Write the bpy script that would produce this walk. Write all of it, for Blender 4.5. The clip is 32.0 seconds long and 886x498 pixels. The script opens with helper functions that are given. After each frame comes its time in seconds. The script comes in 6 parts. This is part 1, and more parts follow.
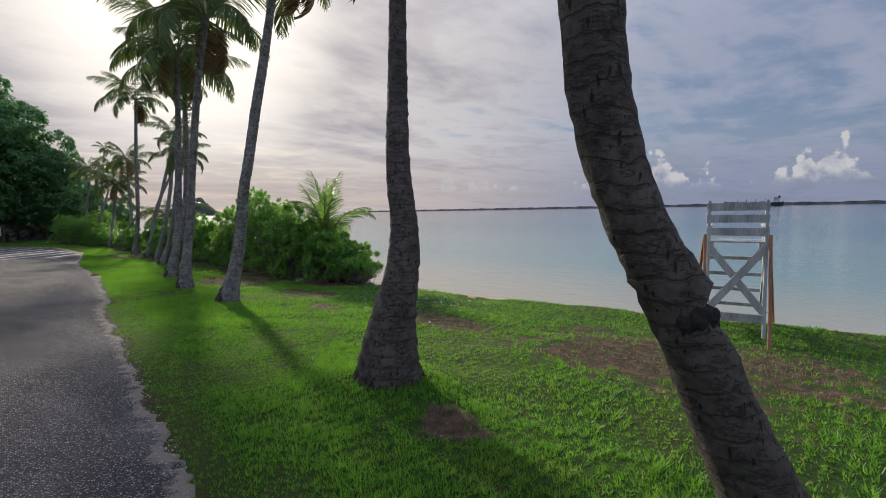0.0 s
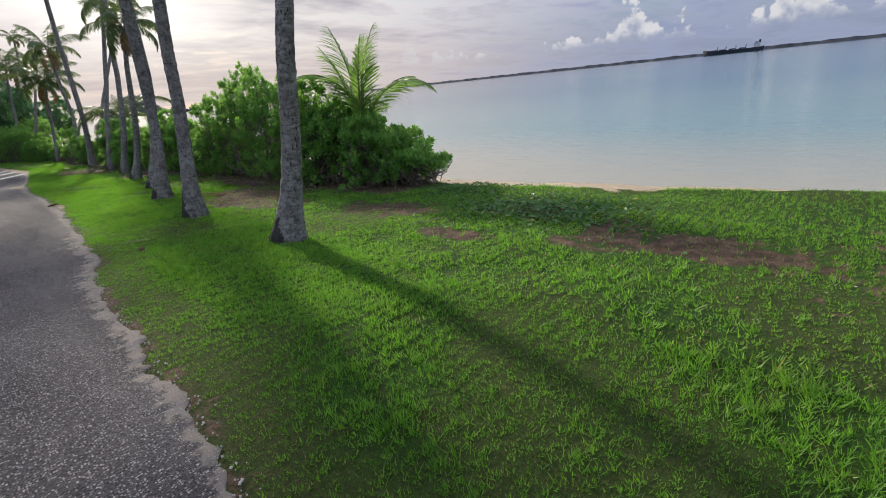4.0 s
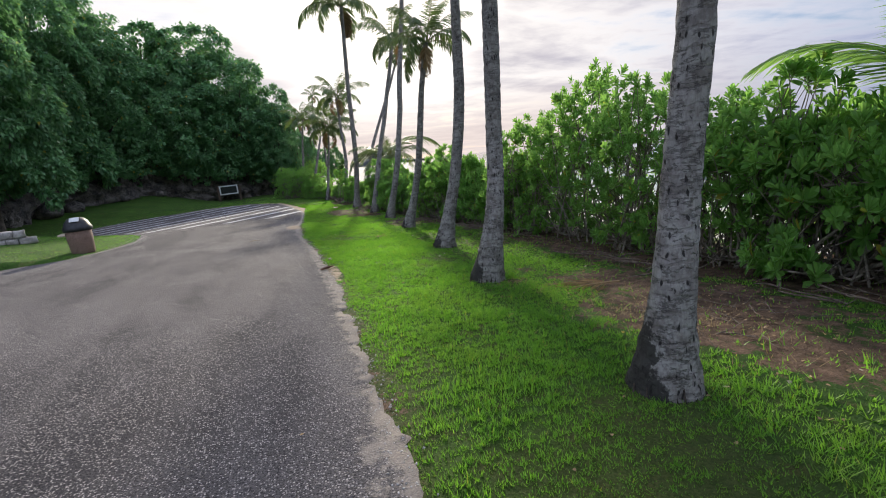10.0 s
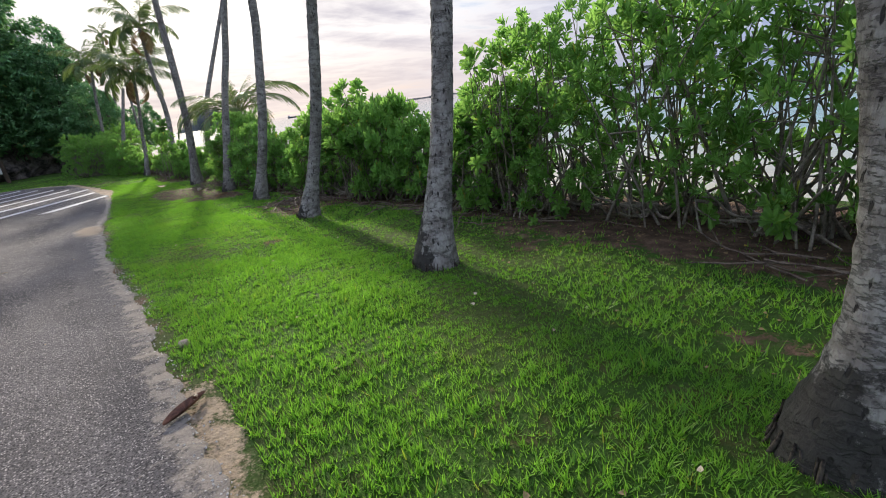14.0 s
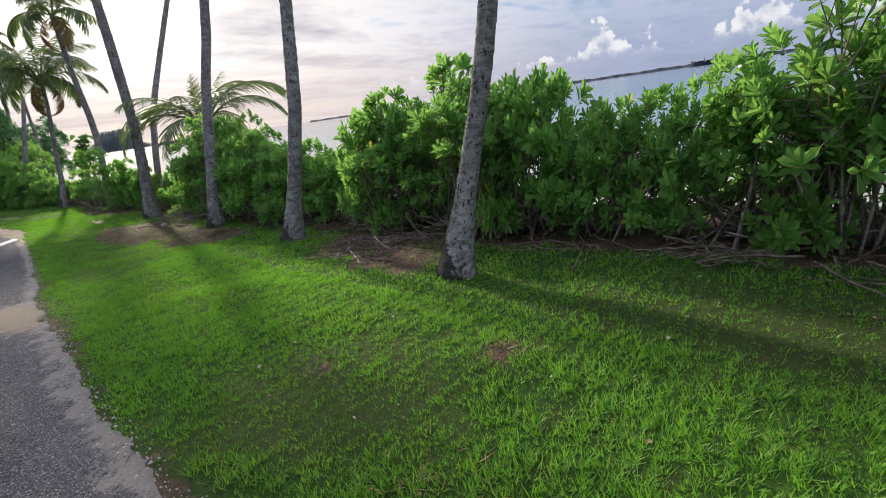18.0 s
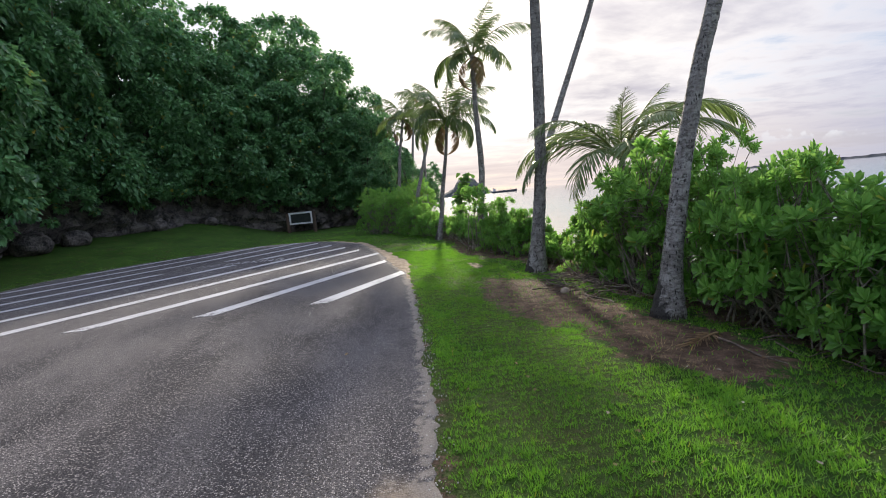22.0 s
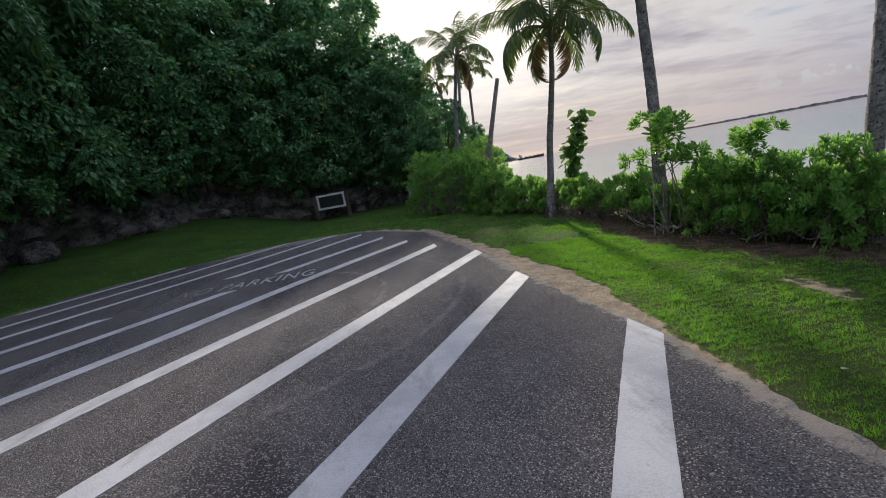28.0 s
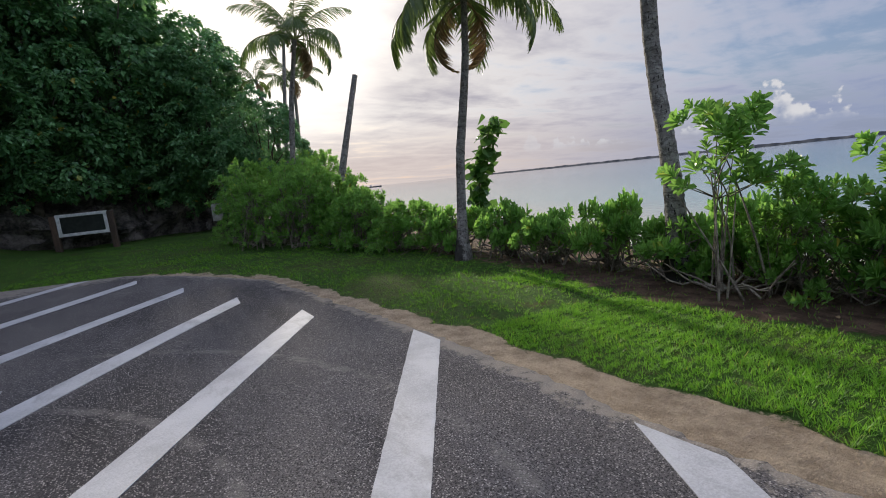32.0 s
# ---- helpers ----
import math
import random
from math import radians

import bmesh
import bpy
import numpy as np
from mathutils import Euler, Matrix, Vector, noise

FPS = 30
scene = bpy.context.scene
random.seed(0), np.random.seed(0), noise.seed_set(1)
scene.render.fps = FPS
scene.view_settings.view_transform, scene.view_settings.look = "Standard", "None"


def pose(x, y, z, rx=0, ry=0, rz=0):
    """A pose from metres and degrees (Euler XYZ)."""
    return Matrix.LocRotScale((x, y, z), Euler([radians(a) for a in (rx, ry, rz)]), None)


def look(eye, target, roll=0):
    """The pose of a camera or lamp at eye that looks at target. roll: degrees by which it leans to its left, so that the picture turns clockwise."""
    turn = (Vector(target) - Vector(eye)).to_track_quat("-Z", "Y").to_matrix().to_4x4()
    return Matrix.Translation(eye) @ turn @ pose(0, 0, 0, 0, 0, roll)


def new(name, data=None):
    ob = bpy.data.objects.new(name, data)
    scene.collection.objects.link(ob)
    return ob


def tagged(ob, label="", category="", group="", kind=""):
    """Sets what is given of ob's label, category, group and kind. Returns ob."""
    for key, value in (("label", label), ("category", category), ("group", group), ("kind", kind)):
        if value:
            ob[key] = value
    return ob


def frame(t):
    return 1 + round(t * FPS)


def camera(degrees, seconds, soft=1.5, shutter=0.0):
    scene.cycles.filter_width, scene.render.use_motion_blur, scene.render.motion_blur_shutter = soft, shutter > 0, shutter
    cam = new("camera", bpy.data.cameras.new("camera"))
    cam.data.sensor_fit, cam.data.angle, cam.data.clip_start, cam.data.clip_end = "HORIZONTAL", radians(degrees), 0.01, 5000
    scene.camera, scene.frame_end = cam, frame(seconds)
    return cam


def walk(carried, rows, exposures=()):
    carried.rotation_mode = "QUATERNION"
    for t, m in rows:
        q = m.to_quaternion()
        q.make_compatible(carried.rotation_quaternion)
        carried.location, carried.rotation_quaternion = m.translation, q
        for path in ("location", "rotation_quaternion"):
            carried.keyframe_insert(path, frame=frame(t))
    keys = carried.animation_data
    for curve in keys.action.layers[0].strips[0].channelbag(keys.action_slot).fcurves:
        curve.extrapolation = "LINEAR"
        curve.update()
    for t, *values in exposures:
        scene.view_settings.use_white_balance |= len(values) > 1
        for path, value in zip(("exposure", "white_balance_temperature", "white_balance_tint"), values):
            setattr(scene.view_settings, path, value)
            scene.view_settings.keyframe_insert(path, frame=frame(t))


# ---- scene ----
cam = camera(89.0, 32.0, soft=1.0)

PATH = [
    (0, (0.011, -0.008, 1.545), (1.397, 1.424, 1.369), -1.2),
    (0.5, (0.08, 0.52, 1.499), (1.63, 1.731, 1.138), -4.1),
    (1, (0.171, 1.068, 1.468), (1.878, 2.043, 1.098), -3.6),
    (1.5, (0.263, 1.663, 1.458), (1.938, 2.664, 1.02), -6.2),
    (2, (0.332, 2.227, 1.447), (1.971, 3.229, 0.891), -6.7),
    (2.5, (0.342, 2.811, 1.46), (1.857, 3.961, 0.84), -7.7),
    (3, (0.367, 3.387, 1.459), (1.853, 4.506, 0.725), -8.0),
    (3.5, (0.416, 4.079, 1.453), (1.812, 5.325, 0.746), -8.4),
    (5.5, (1.098, 6.904, 1.357), (2.525, 8.149, 0.713), -0.5),
    (6, (1.222, 7.423, 1.29), (3.068, 8.075, 0.884), 0.7),
    (6.5, (1.283, 8.014, 1.293), (3.012, 8.782, 0.645), -4.6),
    (7, (1.114, 8.645, 1.268), (2.508, 9.918, 0.609), -4.6),
    (7.5, (1.164, 9.273, 1.217), (2.418, 10.669, 0.526), -8.5),
    (8, (1.152, 9.907, 1.206), (2.355, 11.345, 0.508), -7.4),
    (8.5, (1.232, 10.554, 1.172), (2.368, 11.997, 0.38), -10.7),
    (9, (1.232, 11.185, 1.154), (2.247, 12.733, 0.397), -8.7),
    (9.5, (1.322, 11.816, 1.155), (2.308, 13.391, 0.415), -10.1),
    (10, (1.245, 12.457, 1.154), (1.967, 14.279, 0.754), -6.5),
    (10.5, (1.388, 13.095, 1.087), (2.358, 14.761, 0.554), -6.3),
    (11, (1.412, 13.819, 1.081), (2.381, 15.474, 0.514), -4.7),
    (11.5, (1.518, 14.461, 1.075), (2.553, 16.073, 0.497), -7.6),
    (12, (1.621, 15.157, 1.03), (2.729, 16.712, 0.436), -5.8),
    (12.5, (1.812, 15.836, 0.967), (2.993, 17.328, 0.351), -6.7),
    (13, (1.915, 16.523, 0.979), (3.105, 18.007, 0.361), -7.3),
    (13.5, (2.045, 17.204, 0.954), (3.266, 18.658, 0.326), -12.1),
    (14, (2.032, 17.92, 0.942), (3.234, 19.384, 0.299), -8.1),
    (14.5, (2.1, 18.496, 0.924), (3.309, 19.956, 0.289), -13.1),
    (15, (2.108, 19.216, 0.874), (3.322, 20.673, 0.238), -8.3),
    (15.5, (2.086, 19.839, 0.841), (3.303, 21.293, 0.206), -7.6),
    (17.5, (2.027, 22.41, 0.884), (3.487, 23.654, 0.317), -8.3),
    (18, (1.992, 23.122, 0.906), (3.414, 24.385, 0.289), -8.5),
    (18.5, (1.999, 23.888, 0.869), (3.366, 25.22, 0.27), -8.7),
    (19, (2.139, 24.646, 0.847), (3.389, 26.07, 0.207), -14.1),
    (19.5, (2.262, 25.413, 0.822), (3.427, 26.918, 0.205), -11.1),
    (20, (2.437, 26.116, 0.792), (3.638, 27.589, 0.168), -14.7),
    (20.5, (2.443, 26.86, 0.788), (3.651, 28.328, 0.168), -14.6),
    (21, (2.514, 27.577, 0.706), (3.753, 29.037, 0.129), -11.6),
    (21.5, (2.363, 28.278, 0.706), (3.292, 30.021, 0.394), -4.7),
    (22, (2.326, 28.899, 0.778), (2.732, 30.844, 0.549), -5.6),
    (22.5, (2.197, 29.538, 0.812), (2.049, 31.519, 0.585), 2.5),
    (23, (2.182, 30.2, 0.764), (2.053, 32.174, 0.47), -1.2),
    (23.5, (2.071, 30.8, 0.771), (1.895, 32.771, 0.479), -4.8),
    (24, (1.965, 31.51, 0.711), (1.9, 33.484, 0.398), -7.0),
    (24.5, (1.839, 32.142, 0.68), (1.752, 34.091, 0.241), -7.4),
    (26.5, (1.45, 34.827, 0.627), (1.457, 36.707, -0.054), -8.8),
    (27, (1.421, 35.477, 0.654), (1.608, 37.426, 0.249), -9.8),
    (27.5, (1.427, 36.17, 0.656), (1.865, 38.102, 0.38), -10.0),
    (28, (1.383, 36.877, 0.655), (1.647, 38.832, 0.328), -10.5),
    (28.5, (1.451, 37.581, 0.598), (1.781, 39.521, 0.241), -10.3),
    (29, (1.374, 38.25, 0.571), (1.498, 40.217, 0.232), -9.6),
    (29.5, (1.303, 38.888, 0.589), (1.454, 40.839, 0.176), -12.7),
    (30, (1.175, 39.599, 0.564), (1.166, 41.554, 0.142), -10.6),
    (30.5, (1.084, 40.251, 0.547), (1.313, 42.174, 0.05), -11.9),
    (31, (1.04, 40.908, 0.535), (1.195, 42.843, 0.052), -12.0),
    (31.5, (1.047, 41.5, 0.517), (1.493, 43.407, 0.107), -9.3),
    (32, (1.144, 42.211, 0.497), (2.212, 43.874, 0.19), -6.0),
]
EXPOSURE = [(0.0, 0.0), (2.0, 0.3), (4.0, 0.35), (6.0, 0.25), (7.0, 0.42), (8.0, 0.55), (9.0, 0.95), (10.0, 0.65), (11.0, 0.5), (12.0, 0.5), (13.0, 0.78), (15.0, 0.75), (20.0, 0.65), (23.0, 0.75), (24.5, 0.8), (26.5, 0.9), (27.0, 0.8), (28.0, 0.15), (29.0, 0.35), (30.0, 0.75), (31.0, 0.78), (32.0, 0.3)]
walk(cam, [(t, look(eye, target, roll)) for t, eye, target, roll in PATH], exposures=EXPOSURE)

# ---- world: cloudy late-afternoon sky, low sun ahead ----
SUN_AZ, SUN_EL = radians(15.5), radians(19.5)
SUN_DIR = Vector((math.sin(SUN_AZ) * math.cos(SUN_EL), math.cos(SUN_AZ) * math.cos(SUN_EL), math.sin(SUN_EL)))


class Nodes:
    """A short way to write node trees."""

    def __init__(self, tree):
        self.t = tree

    def add(self, kind, inputs=(), **attrs):
        n = self.t.nodes.new(kind)
        for k, v in attrs.items():
            setattr(n, k, v)
        for k, v in dict(inputs).items():
            if isinstance(v, bpy.types.NodeSocket):
                self.t.links.new(v, n.inputs[k])
            else:
                n.inputs[k].default_value = v
        return n

    def math(self, op, a, b=0.0, c=0.0):
        return self.add("ShaderNodeMath", {0: a, 1: b, 2: c}, operation=op).outputs[0]

    def clampmap(self, v, lo, hi, a=0.0, b=1.0):
        n = self.add("ShaderNodeMapRange", {"Value": v, "From Min": lo, "From Max": hi, "To Min": a, "To Max": b}, interpolation_type="SMOOTHSTEP")
        return n.outputs[0]

    def mix(self, f, a, b, blend="MIX"):
        n = self.add("ShaderNodeMix", {0: f, 6: a, 7: b}, data_type="RGBA", blend_type=blend)
        return n.outputs[2]

    def noise(self, vec, scale, detail=4.0, rough=0.55, distortion=0.0):
        return self.add("ShaderNodeTexNoise", {"Vector": vec, "Scale": scale, "Detail": detail, "Roughness": rough, "Distortion": distortion}).outputs[0]

    def mapping(self, vec, scale=(1, 1, 1), rot=(0, 0, 0), loc=(0, 0, 0)):
        return self.add("ShaderNodeMapping", {"Vector": vec, "Scale": scale, "Rotation": rot, "Location": loc}).outputs[0]


def make_world():
    w = bpy.data.worlds.new("sky")
    scene.world = w
    w.use_nodes = True
    w.node_tree.nodes.clear()
    n = Nodes(w.node_tree)
    d = n.add("ShaderNodeTexCoord").outputs["Generated"]
    xyz = n.add("ShaderNodeSeparateXYZ", {0: d})
    z = xyz.outputs[2]
    sky = n.add("ShaderNodeTexSky", sky_type="NISHITA", sun_disc=False, sun_elevation=SUN_EL, sun_rotation=SUN_AZ, air_density=1.0, dust_density=1.2)
    blue = n.mix(0.5, n.mix(1.0, sky.outputs[0], (SKY, SKY, SKY, 1), "MULTIPLY"), (0.33, 0.46, 0.80, 1))
    # nearness to the sun
    dot = n.add("ShaderNodeVectorMath", {0: d, 1: tuple(SUN_DIR)}, operation="DOT_PRODUCT").outputs["Value"]
    near = n.math("POWER", n.clampmap(dot, 0.45, 1.0), 1.5)
    core = n.math("MULTIPLY", n.clampmap(dot, 0.955, 1.0), 0.85)
    # stratus sheet, seen in perspective on a plane overhead
    zz = n.math("ADD", n.math("MAXIMUM", z, 0.0), 0.09)
    flat = n.add("ShaderNodeCombineXYZ", {0: n.math("DIVIDE", xyz.outputs[0], zz), 1: n.math("DIVIDE", xyz.outputs[1], zz), 2: 0.0}).outputs[0]
    streak = n.noise(n.mapping(flat, (0.35, 0.9, 1), (0, 0, 0.5)), 1.1, 7.0, 0.55, 0.6)
    puff = n.noise(n.mapping(flat, (1, 1.2, 1)), 2.6, 8.0, 0.6, 0.3)
    body = n.math("ADD", n.math("MULTIPLY", streak, 0.7), n.math("MULTIPLY", puff, 0.3))
    cover = n.clampmap(n.math("ADD", body, n.math("MULTIPLY", near, 0.10)), 0.40, 0.58)
    shade = n.clampmap(body, 0.41, 0.68)
    far_col = n.mix(shade, (0.68, 0.71, 0.85, 1), (0.38, 0.45, 0.68, 1))
    near_col = n.mix(shade, (1.15, 1.09, 1.05, 1), (0.62, 0.58, 0.64, 1))
    cloud = n.mix(near, far_col, near_col)
    cloud = n.mix(core, cloud, (2.0, 1.85, 1.7, 1))
    col = n.mix(cover, blue, cloud)
    # warm low band under the sheet, then a blue-grey bank with cumulus heads at the sea's horizon
    low = n.clampmap(z, 0.16, 0.02)
    lowcol = n.mix(near, (0.36, 0.42, 0.60, 1), (0.92, 0.76, 0.69, 1))
    col = n.mix(n.math("MULTIPLY", low, 0.75), col, lowcol)
    base = n.noise(n.mapping(d, (1, 1, 0.0)), 7.0, 4.0, 0.6)
    side = n.clampmap(dot, 0.05, -0.45)
    top = n.math("ADD", n.math("ADD", n.math("MULTIPLY", n.math("SUBTRACT", base, 0.5), 0.30), 0.078), n.math("MULTIPLY", side, 0.06))

    def billow(shift):
        q = n.mapping(d, (1, 1, 1.1), (0, 0, 0), (0.0, 0.0, shift))
        cell = n.add("ShaderNodeTexVoronoi", {"Vector": q, "Scale": 22.0, "Detail": 3.0, "Roughness": 0.6}, feature="SMOOTH_F1").outputs[0]
        return n.math("ADD", n.math("MULTIPLY", n.math("SUBTRACT", 0.45, cell), 0.5), n.math("SUBTRACT", n.noise(q, 15.0, 8.0, 0.62), 0.5))

    heads = billow(0.0)
    crest = n.math("ADD", top, n.math("MULTIPLY", heads, 0.10))
    body2 = n.math("MULTIPLY", n.clampmap(n.math("SUBTRACT", crest, z), 0.0, 0.012), n.clampmap(n.math("ADD", z, n.math("MULTIPLY", heads, 0.02)), 0.026, 0.046))
    rim = n.clampmap(n.math("SUBTRACT", crest, z), 0.085, 0.0)
    lit = n.math("ADD", n.math("MULTIPLY", n.math("SUBTRACT", heads, billow(-0.012)), 1.6), n.math("MULTIPLY", rim, 0.75))
    cum = n.mix(n.clampmap(lit, 0.0, 0.75), (0.38, 0.44, 0.61, 1), (0.88, 0.88, 0.92, 1))
    away = n.clampmap(dot, 0.93, 0.7)
    col = n.mix(n.math("MULTIPLY", body2, away), col, cum)
    # an overcast sky is brightest overhead
    col = n.mix(1.0, col, n.add("ShaderNodeCombineColor", {c: n.clampmap(z, 0.22, 0.95, 1.0, 2.1) for c in range(3)}).outputs[0], "MULTIPLY")
    bg = n.add("ShaderNodeBackground", {0: col, 1: 0.62})
    n.add("ShaderNodeOutputWorld", {0: bg.outputs[0]})


SKY = 0.10
make_world()
sun = new("sun", bpy.data.lights.new("sun", "SUN"))
sun.data.energy, sun.data.angle, sun.data.color = 4.0, radians(2.6), (1.0, 0.90, 0.74)
sun.matrix_world = look((0, 0, 30), Vector((0, 0, 30)) - SUN_DIR)

# ---- materials ----


def material(name):
    m = bpy.data.materials.new(name)
    m.use_nodes = True
    m.node_tree.nodes.clear()
    n = Nodes(m.node_tree)
    return m, n


def finish(n, shader):
    n.add("ShaderNodeOutputMaterial", {0: shader})


def simple(name, dark, light, scale=6.0, rough=0.8, bump=0.3, stretch=(1, 1, 1), metal=0.0, fine=60.0, dist=0.01):
    m, n = material(name)
    v = n.mapping(n.add("ShaderNodeTexCoord").outputs["Object"], stretch)
    a = n.noise(v, scale, 6)
    b = n.noise(v, fine, 4)
    f = n.clampmap(n.math("ADD", n.math("MULTIPLY", a, 0.65), n.math("MULTIPLY", b, 0.35)), 0.36, 0.64)
    col = n.mix(f, (*dark, 1), (*light, 1))
    h = n.add("ShaderNodeBump", {"Strength": bump, "Distance": dist, "Height": n.math("ADD", a, b)})
    p = n.add("ShaderNodeBsdfPrincipled", {"Base Color": col, "Roughness": rough, "Metallic": metal, "Normal": h.outputs[0]})
    finish(n, p.outputs[0])
    return m


def leaf_mat(name, dark, light, glow, trans=0.35, rough=0.42, scale=0.9, sere=None):
    m, n = material(name)
    r = n.add("ShaderNodeNewGeometry").outputs["Random Per Island"]
    v = n.add("ShaderNodeTexCoord").outputs["Object"]
    big = n.noise(v, scale, 3)
    f = n.clampmap(n.math("ADD", n.math("MULTIPLY", r, 0.6), n.math("MULTIPLY", big, 0.6)), 0.2, 0.95)
    col = n.mix(f, (*dark, 1), (*light, 1))
    if sere:
        # drier, yellower drifts in the turf
        drift = n.math("ADD", n.math("MULTIPLY", n.noise(v, 0.9, 5, 0.62), 0.7), n.math("MULTIPLY", n.noise(v, 4.5, 4, 0.6), 0.3))
        dull = n.mix(r, (*[c * 0.35 for c in sere], 1), (*sere, 1))
        col = n.mix(n.clampmap(drift, 0.49, 0.68, 0.0, 0.6), col, dull)
        deep = n.noise(n.mapping(v, (1, 1, 1), (0, 0, 0), (31.0, 7.0, 0.0)), 1.7, 5, 0.65)
        col = n.mix(n.clampmap(deep, 0.50, 0.66, 0.0, 0.55), col, (*dark, 1))
    old = n.clampmap(r, 0.985, 0.992)
    col = n.mix(old, col, (0.42, 0.33, 0.05, 1))
    p = n.add("ShaderNodeBsdfPrincipled", {"Base Color": col, "Roughness": rough, "Specular IOR Level": 0.4})
    t = n.add("ShaderNodeBsdfTranslucent", {0: n.mix(0.5, col, (*glow, 1))})
    finish(n, n.add("ShaderNodeMixShader", {0: trans, 1: p.outputs[0], 2: t.outputs[0]}).outputs[0])
    return m


M = {}
M["naupaka"] = leaf_mat("naupaka_leaf", (0.065, 0.18, 0.04), (0.21, 0.42, 0.10), (0.46, 0.80, 0.15), 0.48, 0.3)
M["tree_leaf"] = leaf_mat("tree_leaf", (0.05, 0.14, 0.055), (0.175, 0.36, 0.14), (0.28, 0.56, 0.20), 0.32, 0.30)
M["palm_leaf"] = leaf_mat("palm_leaf", (0.05, 0.095, 0.03), (0.12, 0.18, 0.055), (0.28, 0.38, 0.10), 0.3, 0.4)
M["young_palm"] = leaf_mat("young_palm_leaf", (0.07, 0.17, 0.035), (0.19, 0.34, 0.075), (0.40, 0.66, 0.12), 0.45, 0.38)
M["dead_leaf"] = leaf_mat("dead_leaf", (0.16, 0.10, 0.05), (0.36, 0.25, 0.13), (0.4, 0.25, 0.1), 0.15, 0.7)
M["blade"] = leaf_mat("grass_blade", (0.035, 0.125, 0.012), (0.185, 0.39, 0.038), (0.36, 0.80, 0.06), 0.46, 0.5, 6.0, (0.24, 0.29, 0.06))
M["creeper"] = leaf_mat("creeper_leaf", (0.035, 0.11, 0.02), (0.09, 0.22, 0.045), (0.2, 0.4, 0.06), 0.25, 0.45)
M["rachis"] = simple("frond_midrib", (0.10, 0.13, 0.035), (0.24, 0.24, 0.08), 8, 0.5, 0.1)
M["root"] = simple("palm_roots", (0.018, 0.014, 0.011), (0.09, 0.07, 0.055), 30, 0.95, 0.4)
M["pale_twig"] = simple("bleached_twig", (0.16, 0.115, 0.075), (0.46, 0.37, 0.27), 9, 0.85, 0.3)
M["twig"] = simple("dry_twig", (0.045, 0.03, 0.022), (0.22, 0.17, 0.13), 9, 0.85, 0.3)
M["stem"] = simple("bush_stem", (0.09, 0.07, 0.05), (0.36, 0.31, 0.25), 9, 0.8, 0.3)
M["dark_trunk"] = simple("tree_bark", (0.05, 0.04, 0.03), (0.16, 0.13, 0.10), 5, 0.9, 0.5)
M["rock"] = simple("limestone", (0.03, 0.027, 0.023), (0.22, 0.19, 0.165), 1.6, 0.9, 0.8, fine=9.0, dist=0.15)
M["pale_rock"] = simple("pale_stone", (0.25, 0.20, 0.15), (0.50, 0.40, 0.30), 7, 0.9, 0.4)
M["grey_wood"] = simple("weathered_white_paint", (0.27, 0.285, 0.30), (0.56, 0.57, 0.58), 4, 0.7, 0.25, (1, 1, 0.15))
M["brown_wood"] = simple("raw_brown_timber", (0.17, 0.075, 0.035), (0.36, 0.175, 0.09), 5, 0.7, 0.3, (1, 1, 0.12))
M["post_wood"] = simple("dark_post", (0.05, 0.035, 0.025), (0.14, 0.09, 0.06), 5, 0.8, 0.3, (1, 1, 0.15))
M["white_paint"] = simple("white_sign_paint", (0.55, 0.56, 0.54), (0.80, 0.80, 0.78), 6, 0.5, 0.1)
M["panel"] = simple("dark_green_panel", (0.012, 0.016, 0.014), (0.03, 0.035, 0.03), 6, 0.35, 0.05)
M["bin_body"] = simple("pebbled_concrete", (0.14, 0.085, 0.06), (0.30, 0.20, 0.15), 30, 0.85, 0.5, fine=120)
M["bin_lid"] = simple("black_plastic", (0.012, 0.012, 0.014), (0.03, 0.03, 0.035), 10, 0.5, 0.1)
M["concrete"] = simple("old_concrete", (0.22, 0.20, 0.18), (0.45, 0.42, 0.38), 4, 0.9, 0.4)
M["hull"] = simple("dark_hull", (0.02, 0.025, 0.035), (0.05, 0.055, 0.07), 0.05, 0.6, 0.0)
M["ship_white"] = simple("ship_paint", (0.5, 0.5, 0.5), (0.7, 0.7, 0.7), 0.1, 0.5, 0.0)
M["far_rock"] = simple("far_wooded_rock", (0.035, 0.045, 0.045), (0.09, 0.10, 0.09), 0.03, 0.95, 0.0, fine=0.3)
M["breakwater"] = simple("breakwater_stone", (0.03, 0.035, 0.045), (0.08, 0.085, 0.095), 0.1, 0.95, 0.0, fine=1.0)
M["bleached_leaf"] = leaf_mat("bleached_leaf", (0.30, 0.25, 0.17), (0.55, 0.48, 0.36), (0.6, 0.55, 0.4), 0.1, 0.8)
M["chipping"] = simple("pale_chipping", (0.32, 0.30, 0.28), (0.62, 0.58, 0.53), 8, 0.9, 0.1)
M["straw"] = leaf_mat("straw", (0.20, 0.13, 0.06), (0.46, 0.34, 0.16), (0.5, 0.35, 0.15), 0.2, 0.7)
M["vine"] = leaf_mat("vine_leaf", (0.04, 0.11, 0.025), (0.11, 0.24, 0.055), (0.24, 0.46, 0.09), 0.35, 0.4)
M["husk"] = simple("coconut_husk", (0.07, 0.03, 0.02), (0.20, 0.09, 0.055), 20, 0.8, 0.3)


